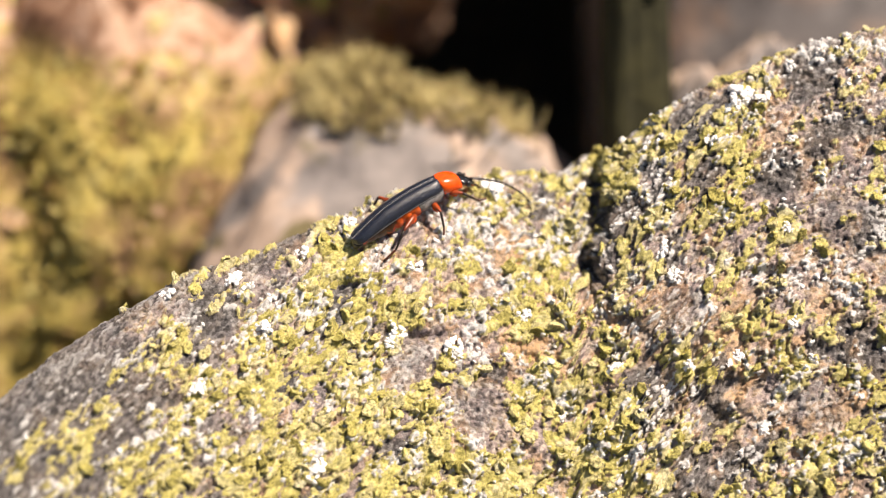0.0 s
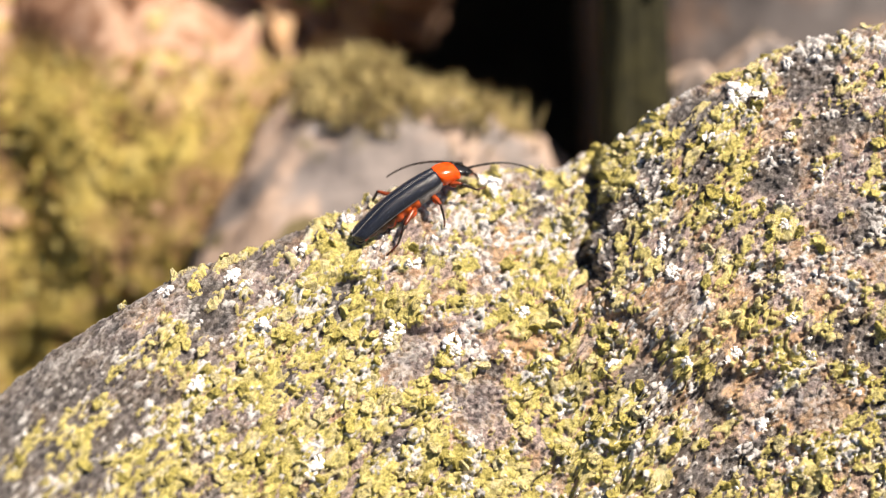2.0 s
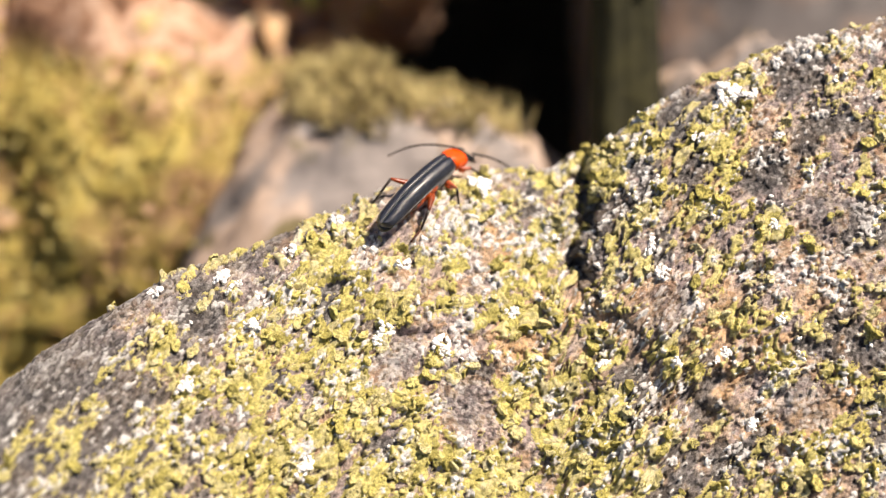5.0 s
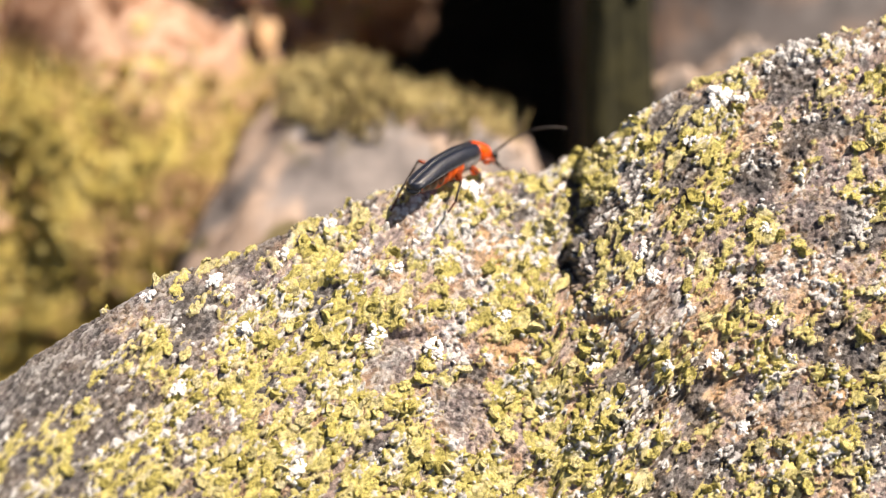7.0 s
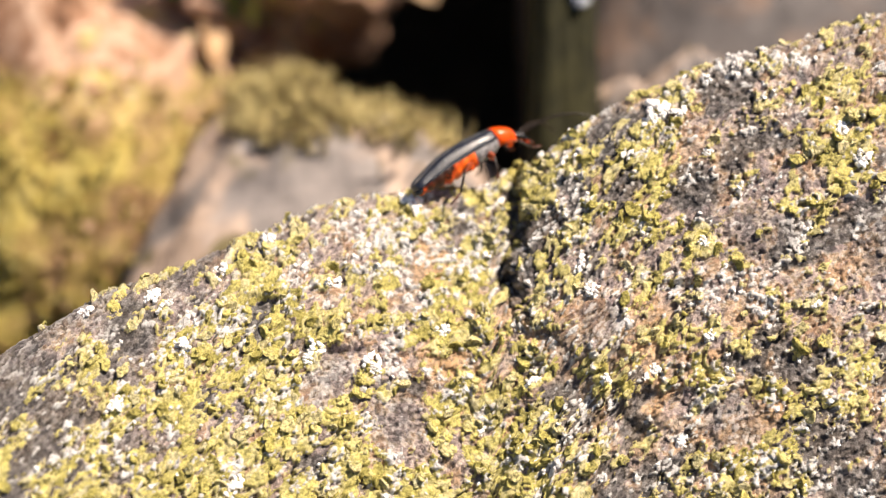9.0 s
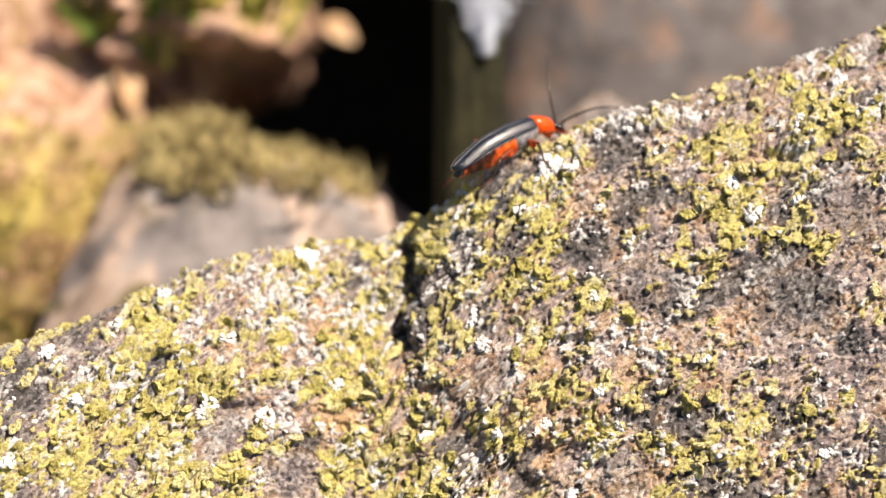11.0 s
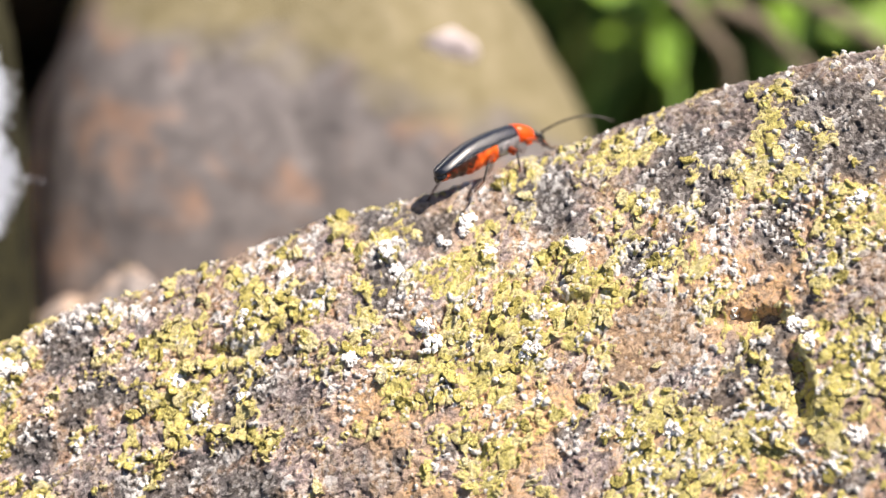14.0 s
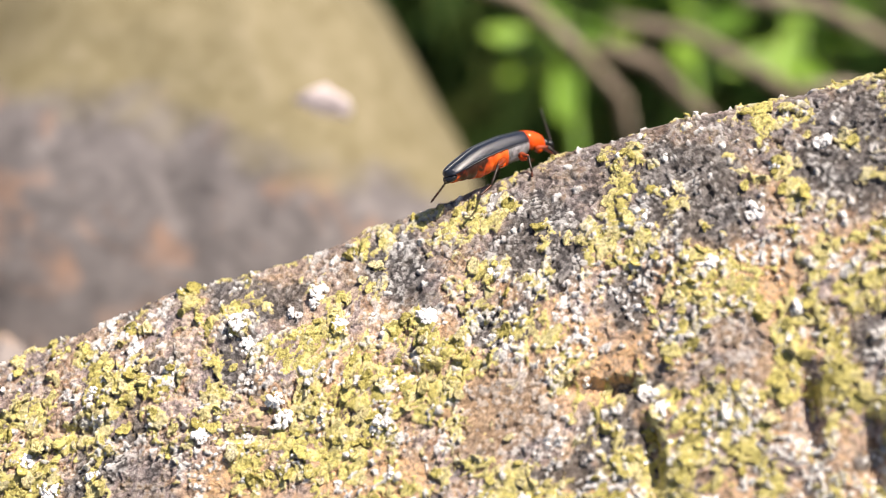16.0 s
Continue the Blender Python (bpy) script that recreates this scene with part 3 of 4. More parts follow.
def flake_shape(rng, rings=3, around=26):
    """A thick lobed scale of crust about a millimetre across, with a crinkled top and a scalloped, lifted edge."""
    lobes, phase, far, cup = rng.choice((3, 4, 5, 7)), rng.uniform(0, 6), rng.uniform(0.6, 1.0), rng.uniform(0.0, 0.14)
    verts, faces, edges = [(0, 0, 0.12)], [], []
    for j in range(around):
        a = 6.2832 * j / around
        edges.append(0.31 + 0.13 * abs(math.sin(0.5 * lobes * a + phase)) ** 0.6 + 0.08 * math.sin(2 * a + 2 * phase) + rng.uniform(-0.045, 0.045))
    wave = rng.randint(2, 4)
    for k in range(1, rings + 3):
        for j in range(around):
            a, edge = 6.2832 * j / around, edges[j]
            if k <= rings:
                q = k / rings
                verts.append((edge * q * math.cos(a), far * edge * q * math.sin(a), 0.12 + cup * q * q + 0.05 * q * math.sin(wave * a + phase) + rng.uniform(-0.045, 0.045)))
            else:
                q = (0.97, 0.80)[k - rings - 1]
                verts.append((edge * q * math.cos(a), far * edge * q * math.sin(a), (0.03 + cup * 0.8, -0.20)[k - rings - 1]))
    for j in range(around):
        faces.append((0, 1 + j, 1 + (j + 1) % around))
        for k in range(rings + 1):
            a, b = 1 + k * around, 1 + (k + 1) * around
            faces.append((a + j, b + j, b + (j + 1) % around, a + (j + 1) % around))
    return np.array(verts) * MM, faces


# x, z and width of the larger white heaps
HEAPS_NEAR = [(25.2, 13.2, 2.4), (26.6, 12.6, 1.6), (24.4, 12.2, 1.8), (29.2, 9.1, 1.3), (18.1, -0.3, 1.6), (19.3, -2.3, 1.6), (24.2, -8.9, 1.3), (26.4, -14.7, 1.5), (-3.7, -7.1, 1.8), (0.9, -8.2, 2.0), (-10.5, -18, 2.0), (-20.2, -11.3, 1.8), (-11.5, -0.4, 1.7), (11.5, 5.4, 1.4), (20.2, -9.8, 1.5), (29, -6.1, 1.5), (4.6, 5.1, 2.2), (3.6, 5.4, 1.5), (6.8, -5.6, 1.5), (30.4, -9.2, 1.2), (-17.3, -2.5, 1.9), (-22.5, -3.7, 1.5), (-14.5, -6.5, 1.7), (22.6, 9.1, 1.3), (29.2, 15.4, 1.3), (33, 16.2, 1.0), (-16.5, -3.5, 1.5), (-8, 2.0, 1.6), (-2, -1.5, 1.5), (14, -10, 1.4), (10, -14, 1.4)]
HEAPS_FAR = [(42.1, 8.7, 1.9), (45.4, 9.6, 1.3), (61.8, 13.3, 2.0), (61.2, 14.8, 1.7), (69.8, 12.6, 1.8), (74, 21.1, 2.0), (67, 21, 1.7), (58.3, 21.4, 1.8), (65.2, 23.2, 2.2), (59, 19.7, 1.7), (45.7, 15.8, 1.5), (54.9, 12.5, 1.7), (40.1, 11.3, 1.6), (81.2, 5.8, 1.8), (91.2, 13.8, 1.6), (92, 12.4, 1.6), (97.3, 12.1, 1.5), (95.3, 5.2, 1.8), (86.4, 14.9, 1.0), (47.1, -11.1, 1.4), (58.5, -5.9, 1.6), (37.6, -3.5, 1.2), (28.4, 1.9, 1.0), (106.9, 33, 1.6), (101, 28, 1.7), (97, 24, 1.4), (92.3, 28, 1.2), (103.6, 20, 1.5), (50, 20, 1.5), (62.8, 22, 1.3), (80, 24, 1.2)]


def dress_boulder():
    rng = random.Random(5)
    heaps = []
    for k in range(8):
        v, f = clump_shape(rng, 24 + k)
        heaps.append(mesh_from("lichen_clump", v, f, WHITE))
    for x, z, size in HEAPS_NEAR + HEAPS_FAR:
        r, c = rock_at(x, z)
        for k in range(3 if size > 1.55 else 2):
            q, e = r + int(k > 0) * rng.randint(-5, 5), c + int(k > 0) * rng.randint(-6, 6)
            part("lichen_clump", rng.choice(heaps), None, boulder, m=on_rock(q, e, size * (1.0, 0.62, 0.5)[k], rng.uniform(0, 6.28), 0.00008))
    flakes = []
    for k in range(24):
        v, f = flake_shape(rng)
        flakes.append((v, f, mesh_from("lichen_flake", v, f, YELLOW)))
    rows, cols = np.where(ROCK_C[..., 0] > 0.66)
    inside = (GRID_X[cols] > -41) & (GRID_X[cols] < 117) & (GRID_S[rows] > -2) & (GRID_S[rows] < 42)
    rows, cols = rows[inside], cols[inside]
    pick = np.random.RandomState(3).permutation(len(rows))[:1700]
    rest = []
    for k, i in enumerate(pick):
        v, f, data = flakes[k % 24]
        size = rng.uniform(0.7, 1.25) + 0.7 * rng.random() ** 3
        m = on_rock(rows[i], cols[i], size, rng.uniform(0, 6.28), 0.00005) @ pose(0, 0, 0, rng.uniform(-8, 8), rng.uniform(-8, 8), 0) @ Matrix.Diagonal((1, 1, 0.62 if GRID_X[cols[i]] < 50 else 0.5, 1))
        if k < 300:
            part("lichen_flake", data, None, boulder, m=m)
        else:
            a = np.array(m)
            rest.append((v @ a[:3, :3].T + a[:3, 3], f))
    v, f = joined(rest)
    crust = part("lichen_crust", mesh_from("lichen_crust", v, f, YELLOW), None, boulder, "small yellow-green scales of crusty lichen")
    tagged(crust, kind="stuff")
    # loose white grains
    rows, cols = np.where(ROCK_C[..., 1] > 0.8)
    inside = (GRID_X[cols] > -41) & (GRID_X[cols] < 117) & (GRID_S[rows] > -2) & (GRID_S[rows] < 42)
    rows, cols = rows[inside], cols[inside]
    rest = []
    for i in np.random.RandomState(4).permutation(len(rows))[:1600]:
        a = np.array(on_rock(rows[i], cols[i], rng.uniform(0.07, 0.20) * MM, rng.uniform(0, 6.28)))
        v = ICO1[0] * np.array([1.3, rng.uniform(0.9, 1.6), 0.36]) * np.array([[rng.uniform(0.6, 1.35)] for _ in ICO1[0]])
        rest.append((v @ a[:3, :3].T + a[:3, 3], ICO1[1]))
    v, f = joined(rest)
    grains = part("lichen_dust", mesh_from("lichen_dust", v, f, WHITE), None, boulder, "tiny white lichen grains")
    tagged(grains, kind="stuff")


# ---- stones, moss and plants behind ----
def stone(name, centre, radii, seed, material, label, rough=0.12, boxy=2.4, level=5, turn=0.0, category="rock", kind="", slope=0.0):
    """A weathered stone; centre and radii in first-view millimetres."""
    bm = bmesh.new()
    bmesh.ops.create_icosphere(bm, subdivisions=level, radius=1.0)
    middle = Vector(to_world(np.array(centre)))
    cs, sn = math.cos(radians(turn)), math.sin(radians(turn))
    for v in bm.verts:
        d = v.co.normalized()
        k = (abs(d.x) ** boxy + abs(d.y) ** boxy + abs(d.z) ** boxy) ** (-1 / boxy)
        q = d * 1.7 + Vector((seed * 3.1, seed * 1.7, seed))
        k *= 1 + rough * noise.fractal(q, 1.0, 2.0, 5) + 0.35 * rough * noise.fractal(q * 5, 0.9, 2.0, 4)
        p = Vector((d.x * radii[0], d.y * radii[1], d.z * radii[2])) * k
        if p.x > 0:
            over = max(0.0, p.z + centre[2] - 25)
            p.x -= slope * min(1.0, p.x / radii[0]) * over * over / (over + 7)
        p = Vector((p.x * cs - p.y * sn, p.x * sn + p.y * cs, p.z)) + Vector(centre)
        v.co = Vector(to_world(np.array(p))) - middle
        v.co.z = max(v.co.z, -middle.z - 0.003)
    data = bpy.data.meshes.new(name)
    bm.to_mesh(data)
    bm.free()
    data.materials.append(material)
    data.polygons.foreach_set("use_smooth", np.ones(len(data.polygons), dtype=bool))
    ob = new(name, data)
    ob.location = middle
    return tagged(ob, label, category, kind=kind)


def tufts(name, thing, rng, count, test, length, width, material, label, lean=0.6):
    """Short pointed blades standing on a thing's skin where test(place, normal) holds; one part of it."""
    polys = [q for q in thing.data.polygons if test(thing.location + q.center, q.normal)]
    pieces = []
    for _ in range(count):
        q = rng.choice(polys)
        n = q.normal
        root = q.center + Vector([rng.uniform(-1, 1) * 0.0012 for _ in range(3)])
        way = (n + Vector([rng.uniform(-lean, lean) for _ in range(3)]) + Vector((0, 0, 0.5))).normalized()
        side = way.cross(Vector((rng.uniform(-1, 1), rng.uniform(-1, 1), 0.3))).normalized()
        l, w = length * rng.uniform(0.5, 1.4), width * rng.uniform(0.7, 1.3)
        bend = Vector([rng.uniform(-0.3, 0.3) for _ in range(3)]) * l
        across = way.cross(side)
        v = [root + side * w, root - side * w, root + across * w, root + way * l * 0.55 + side * w * 0.9 + bend * 0.3, root + way * l * 0.55 - side * w * 0.9 + bend * 0.3, root + way * l * 0.55 + across * w * 0.9 + bend * 0.3, root + way * l + bend]
        pieces.append((np.array(v), [(0, 1, 4, 3), (1, 2, 5, 4), (2, 0, 3, 5), (3, 4, 6), (4, 5, 6), (5, 3, 6)]))
    v, f = joined(pieces)
    return tagged(part(name, mesh_from(name, v, f, material, False), None, thing, label), kind="stuff")


def leaf_mesh(name, length, width, curl, material, rng):
    """A thin pointed leaf with a folded midrib and wavy edges."""
    rows, cols, verts, faces = 9, 5, [], []
    for thick in (0.0, -0.00035):
        for i in range(rows):
            t = i / (rows - 1)
            w = width * math.sin(math.pi * min(0.98, t * 0.93 + 0.04)) ** 0.8
            for j in range(cols):
                u = j / (cols - 1) * 2 - 1
                verts.append((t * length, u * w / 2, curl * length * (t * t - t * 0.4) + abs(u) * w * 0.22 + 0.06 * w * math.sin(7 * t + 3 * u) + thick))
    for i in range(rows - 1):
        for j in range(cols - 1):
            a = i * cols + j
            faces += [(a, a + 1, a + cols + 1, a + cols), (a + 45, a + 45 + cols, a + 46 + cols, a + 46)]
    rim = [j for j in range(cols)] + [i * cols + cols - 1 for i in range(1, rows)] + [(rows - 1) * cols + j for j in range(cols - 2, -1, -1)] + [i * cols for i in range(rows - 2, 0, -1)]
    faces += [(a, a + 45, b + 45, b) for a, b in zip(rim, rim[1:] + rim[:1])]
    return mesh_from(name, verts, faces, material)


def tube(points, radii, seg=8):
    """A closed tube along points."""
    pts = [Vector(p) for p in points]
    verts, faces = [], []
    for i, p in enumerate(pts):
        d = (pts[min(i + 1, len(pts) - 1)] - pts[max(i - 1, 0)]).normalized()
        a = d.cross(Vector((0.13, 0.31, 0.94))).normalized()
        b = d.cross(a)
        for k in range(seg):
            q = 6.28318 * k / seg
            verts.append(p + (a * math.cos(q) + b * math.sin(q)) * radii[i])
    for i in range(len(pts) - 1):
        for k in range(seg):
            faces.append((i * seg + k, i * seg + (k + 1) % seg, (i + 1) * seg + (k + 1) % seg, (i + 1) * seg + k))
    faces += [tuple(range(seg - 1, -1, -1)), tuple((len(pts) - 1) * seg + k for k in range(seg))]
    return np.array([v[:] for v in verts]), faces


def first_view_pose(x, y, z, rx, ry, rz):
    return Matrix.Translation(Vector(to_world(np.array((x, y, z))))) @ pose(0, 0, 0, rx, ry, rz)


def build_background():
    rng = random.Random(11)
    bank = stone("mossy_bank", (-71, 243, 0), (51, 40, 80), 2.0, bank_material("mossy_bank", 0.020), "steep earth bank overgrown with yellow-green moss", 0.16, 2.6, category="bank")
    tufts("moss", bank, rng, 11000, lambda p, n: p.y < 0.23 and p.x > -0.075 and n.y < 0.3 and 0.5 * p.y + 0.866 * (p.z - EYE) < 0.021, 0.0008, 0.00034, MOSS, "yellow-green moss shoots")
    heap = stone("leaf_litter", (-35, 238, 12), (26, 33, 34), 7.0, bank_material("mossy_litter", 0.006), "heap of yellow-green moss and dead leaves on the bank", 0.22, 2.3, category="leaf litter")
    tufts("moss", heap, rng, 7000, lambda p, n: n.y < 0.3 and p.y < 0.225 and 0.5 * p.y + 0.866 * (p.z - EYE) < 0.019, 0.0008, 0.00036, MOSS, "yellow-green moss shoots")
    clod = stone("leaf_litter", (-12, 237, 33), (12.5, 28, 11.5), 13.0, LITTER, "ragged ledge of dead leaves and moss over a hollow", 0.34, 2.1, category="leaf litter")
    tufts("moss", clod, rng, 260, lambda p, n: n.z > 0.75, 0.0085, 0.0007, GREEN_MOSS, "green and yellow moss blades")
    pale = stone("pale_stone", (-4.6, 210, -24), (21.4, 14, 39), 5.0, PALE_STONE, "pale pinkish-grey stone with a moss cap", 0.12, 3.2)
    tufts("moss_cap", pale, rng, 6500, lambda p, n: 0.5 * p.y + 0.866 * (p.z - EYE) > 0.0105 + 0.009 * rng.random() + 0.004 * noise.noise(p * 160) + 0.004 * (p.x < -0.014) and -0.020 < p.x < 0.0095, 0.0015, 0.00016, MOSS_DRY, "olive-brown dry moss cap")
    tufts("moss_tuft", pale, rng, 60, lambda p, n: 0.5 * p.y + 0.866 * (p.z - EYE) > 0.0095 and n.z > 0.45 and 0.002 < p.x < 0.0085, 0.0032, 0.00024, MOSS_DRY, "longer pale shoots at the rim of the moss")
    stone("foot_stone", (30, 206, -19), (10.5, 8, 38), 8.0, PALE_STONE, "small pale stone wedged between larger stones", 0.14, 3.6)
    big = stone("grey_boulder", (49.8, 242, 13), (33, 35, 54), 9.0, GREY_STONE, "large smooth grey boulder with orange and yellow lichen patches", 0.06, 2.9, slope=0.34)
    post = stone("upright_stone", (18.7, 203, -5), (3.4, 5, 56), 4.0, SHADED_OLIVE, "narrow upright stone with olive algae, its shade put into the colour", 0.10, 3.5)
    # highlight painted as pale grains on the upright stone's sunny edge, thinning outwards
    lit_grains = []
    for _ in range(5200):
        u, w = rng.gauss(0, 0.45), rng.uniform(-1, 1)
        wide = 0.5 + 2.3 * math.exp(-(((w + 0.42) / 0.36) ** 2)) + 1.5 * math.exp(-(((w - 0.5) / 0.32) ** 2))
        at = to_world(np.array((20.2 + wide * u, 197.2 + 0.5 * abs(u) + rng.uniform(-0.3, 0.3), 33.6 + 8.8 * w + rng.uniform(-0.6, 0.6))))
        lit_grains.append((ICO1[0] * rng.uniform(0.00008, 0.00024) * np.array((1, 0.7, 1)) + at - np.array(post.location), ICO1[1]))
    v, f = joined(lit_grains)
    tagged(part("lichen_patch", mesh_from("lichen_patch", v, f, PALE_BLUE), None, post, "bluish-white grains painting the highlight on the sunny edge"), kind="stuff")
    mark = min((q for q in big.data.polygons if q.normal.y < 0), key=lambda q: math.hypot(big.location.x + q.center.x - 0.064, 0.5 * (big.location.y + q.center.y) + 0.866 * (big.location.z + q.center.z - EYE) - 0.0402))
    spot = ICO2[0] * np.array((0.0030, 0.0005, 0.0028)) * (1 + 0.2 * np.sin(ICO2[0][:, :1] * 7))
    part("lichen_spot", mesh_from("lichen_spot", spot + np.array(mark.center), ICO2[1], PINK_LICHEN), None, big, "pinkish-white lichen spot")
    # added stone closes the hollow; its near-black colour stands for deep shade
    back = stone("shaded_stone", (-2, 330, 10), (60, 26, 95), 6.0, SOIL_AND_SHADE, "added stone closing the hollow, deep shade put into its colour", 0.12, 2.5, 4)
    # added unseen stone, placed to keep sun out of the hollow
    stone("overhanging_stone", (16, 285, 74), (44, 62, 24), 12.0, SOIL_AND_SHADE, "added stone out of view, shading the hollow below", 0.10, 2.6, 4)
    # dead leaves on the bank
    shapes = [leaf_mesh("dead_leaf", 0.0062, 0.0037, rng.uniform(-0.12, 0.15), DEAD_LEAF, rng) for _ in range(6)]
    faces = [q for q in bank.data.polygons if q.normal.y < 0.1 and -0.06 < bank.location.x + q.center.x]
    upper = [q for q in heap.data.polygons if q.normal.y < 0.2]
    ledge = [q for q in clod.data.polygons if q.normal.y < 0.1]
    for k in range(38):
        thing = heap if k < 10 else clod if k < 26 else bank
        q = rng.choice(upper if k < 10 else ledge if k < 26 else faces)
        leaf = new("dead_leaf", shapes[k % 6])
        turn = (q.normal + Vector((rng.uniform(-0.3, 0.3), 0, 0.3))).to_track_quat("Z", "Y").to_matrix().to_4x4()
        leaf.matrix_basis = Matrix.Translation(thing.location + q.center + q.normal * 0.0015) @ turn @ pose(0, 0, 0, rng.uniform(-20, 20), rng.uniform(-20, 20), rng.uniform(0, 360)) @ Matrix.Diagonal((*[rng.uniform(0.5, 0.95)] * 3, 1))
        tagged(leaf, "curled reddish-brown dead leaf lying on the mossy bank", "leaf", "dead leaves on the bank")
    q = min(heap.data.polygons, key=lambda q: (Vector(to_world(np.array((-15.5, 212, 20.5)))) - heap.location - q.center).length)
    leaf = new("dead_leaf", shapes[2])
    leaf.matrix_basis = Matrix.Translation(heap.location + q.center + q.normal * 0.0015) @ q.normal.to_track_quat("Z", "Y").to_matrix().to_4x4() @ pose(0, 0, 0, 0, 0, 70) @ Matrix.Diagonal((0.9, 0.9, 0.9, 1))
    tagged(leaf, "pale pinkish dead leaf lying on the litter", "leaf", "dead leaves on the bank")
    # weeds, dark grass and dead twigs to the side of the grey boulder
    blades = []
    for _ in range(3600):
        x, y = rng.uniform(40, 210), rng.uniform(312, 400)
        root = to_world(np.array((x, y, (0.5 * y - 150) / 0.866)))
        l = rng.uniform(0.05, 0.11)
        way = Vector((rng.uniform(-0.12, 0.4), rng.uniform(0.0, 0.3), 1)).normalized()
        side = way.cross(Vector((rng.uniform(-1, 1), rng.uniform(-1, 1), 0))).normalized() * rng.uniform(0.0012, 0.003)
        bend = Vector((rng.uniform(-0.15, 0.4), rng.uniform(-0.2, 0.3), -0.1)) * l
        rt = Vector(root)
        th = way.cross(side).normalized() * 0.0004
        v = [rt - side, rt + side, rt + th, rt + way * l * 0.6 - side + bend * 0.35, rt + way * l * 0.6 + side + bend * 0.35, rt + way * l * 0.6 + th + bend * 0.35, rt + way * l + bend]
        blades.append((np.array(v), [(0, 1, 4, 3), (1, 2, 5, 4), (2, 0, 3, 5), (3, 4, 6), (4, 5, 6), (5, 3, 6)]))
    v, f = joined(blades)
    tagged(new("dark_grass", mesh_from("dark_grass", v, f, GRASS, False)), "dense grass, its shade put into the dark green", "grass", kind="stuff")
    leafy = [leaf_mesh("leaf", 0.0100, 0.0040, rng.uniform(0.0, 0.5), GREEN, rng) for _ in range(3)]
    for x, z, y in ((91.8, 55.0, 258), (121.5, 53, 260), (108, 60, 268)):
        root = Vector(to_world(np.array((x, y, (0.5 * y - 150) / 0.866))))
        top = Vector(to_world(np.array((x, y, z))))
        weed = tagged(new("weed"), "bright green leafy weed catching the sun", "plant", "weeds by the boulder")
        weed.location = root
        mid = (top - root) * 0.5 + Vector((0.003, 0.002, 0))
        v, f = tube([(0, 0, 0), mid, top - root], [0.0011, 0.0009, 0.0006], 6)
        part("stem", mesh_from("stem", v, f, GREEN), None, weed)
        for k in range(9):
            a = k * 2.4
            m = Matrix.Translation((top - root) * (0.90 + 0.012 * k)) @ pose(0, 0, 0, rng.uniform(-30, 30), rng.uniform(-20, 55), math.degrees(a))
            part("leaf", leafy[k % 3], None, weed, m=m)
    for x0, z0, x1, z1, y in ((80, 57, 98, 45.5, 239), (95, 48.5, 112, 37, 240), (97, 51.5, 124, 40.5, 243), (112, 53, 137, 45, 242), (118, 42, 136, 36, 240)):
        a, b = Vector(to_world(np.array((x0, y, z0)))), Vector(to_world(np.array((x1, y + 6, z1))))
        d = b - a
        low = Vector((0, 0, -max(0.0, b.z - 0.02)))
        v, f = tube([(0, 0, 0), d * 0.35 + Vector((0, 0, 0.002)), d * 0.7, d + Vector((0, 0, -0.003)), d * 1.3 + low * 0.9], [0.0010, 0.0010, 0.0009, 0.0008, 0.0007], 7)
        twig = new("dead_twig", mesh_from("dead_twig", v, f, WOOD))
        twig.location = a
        tagged(twig, "thin bleached dead twig among the grass", "twig", "dead twigs in the grass")


build_background()


# ---- the beetle ----
def bent(v):
    """Arches the beetle's back and lets its head hang, in millimetres."""
    v = v.copy()
    x = v[:, 0]
    v[:, 2] += 0.55 * (1 - (x / 5.4) ** 2) - 0.07 * np.clip(x - 3.8, 0, None) ** 2
    return v


def loft(rings, seg=20, power=2.0):
    """A closed body along x from rings of (x, z, half width, height up, height down)."""
    verts, faces = [], []
    for x, z, w, up, down in rings:
        for k in range(seg):
            a = 6.28318 * k / seg
            c, s = math.cos(a), math.sin(a)
            c, s = math.copysign(abs(c) ** (2 / power), c), math.copysign(abs(s) ** (2 / power), s)
            verts.append((x, c * w, z + s * (up if s > 0 else down)))
    n = len(rings)
    for i in range(n - 1):
        for k in range(seg):
            faces.append((i * seg + k, (i + 1) * seg + k, (i + 1) * seg + (k + 1) % seg, i * seg + (k + 1) % seg))
    faces += [tuple(range(seg)), tuple((n - 1) * seg + k for k in range(seg - 1, -1, -1))]
    return bent(np.array(verts)) * MM, faces


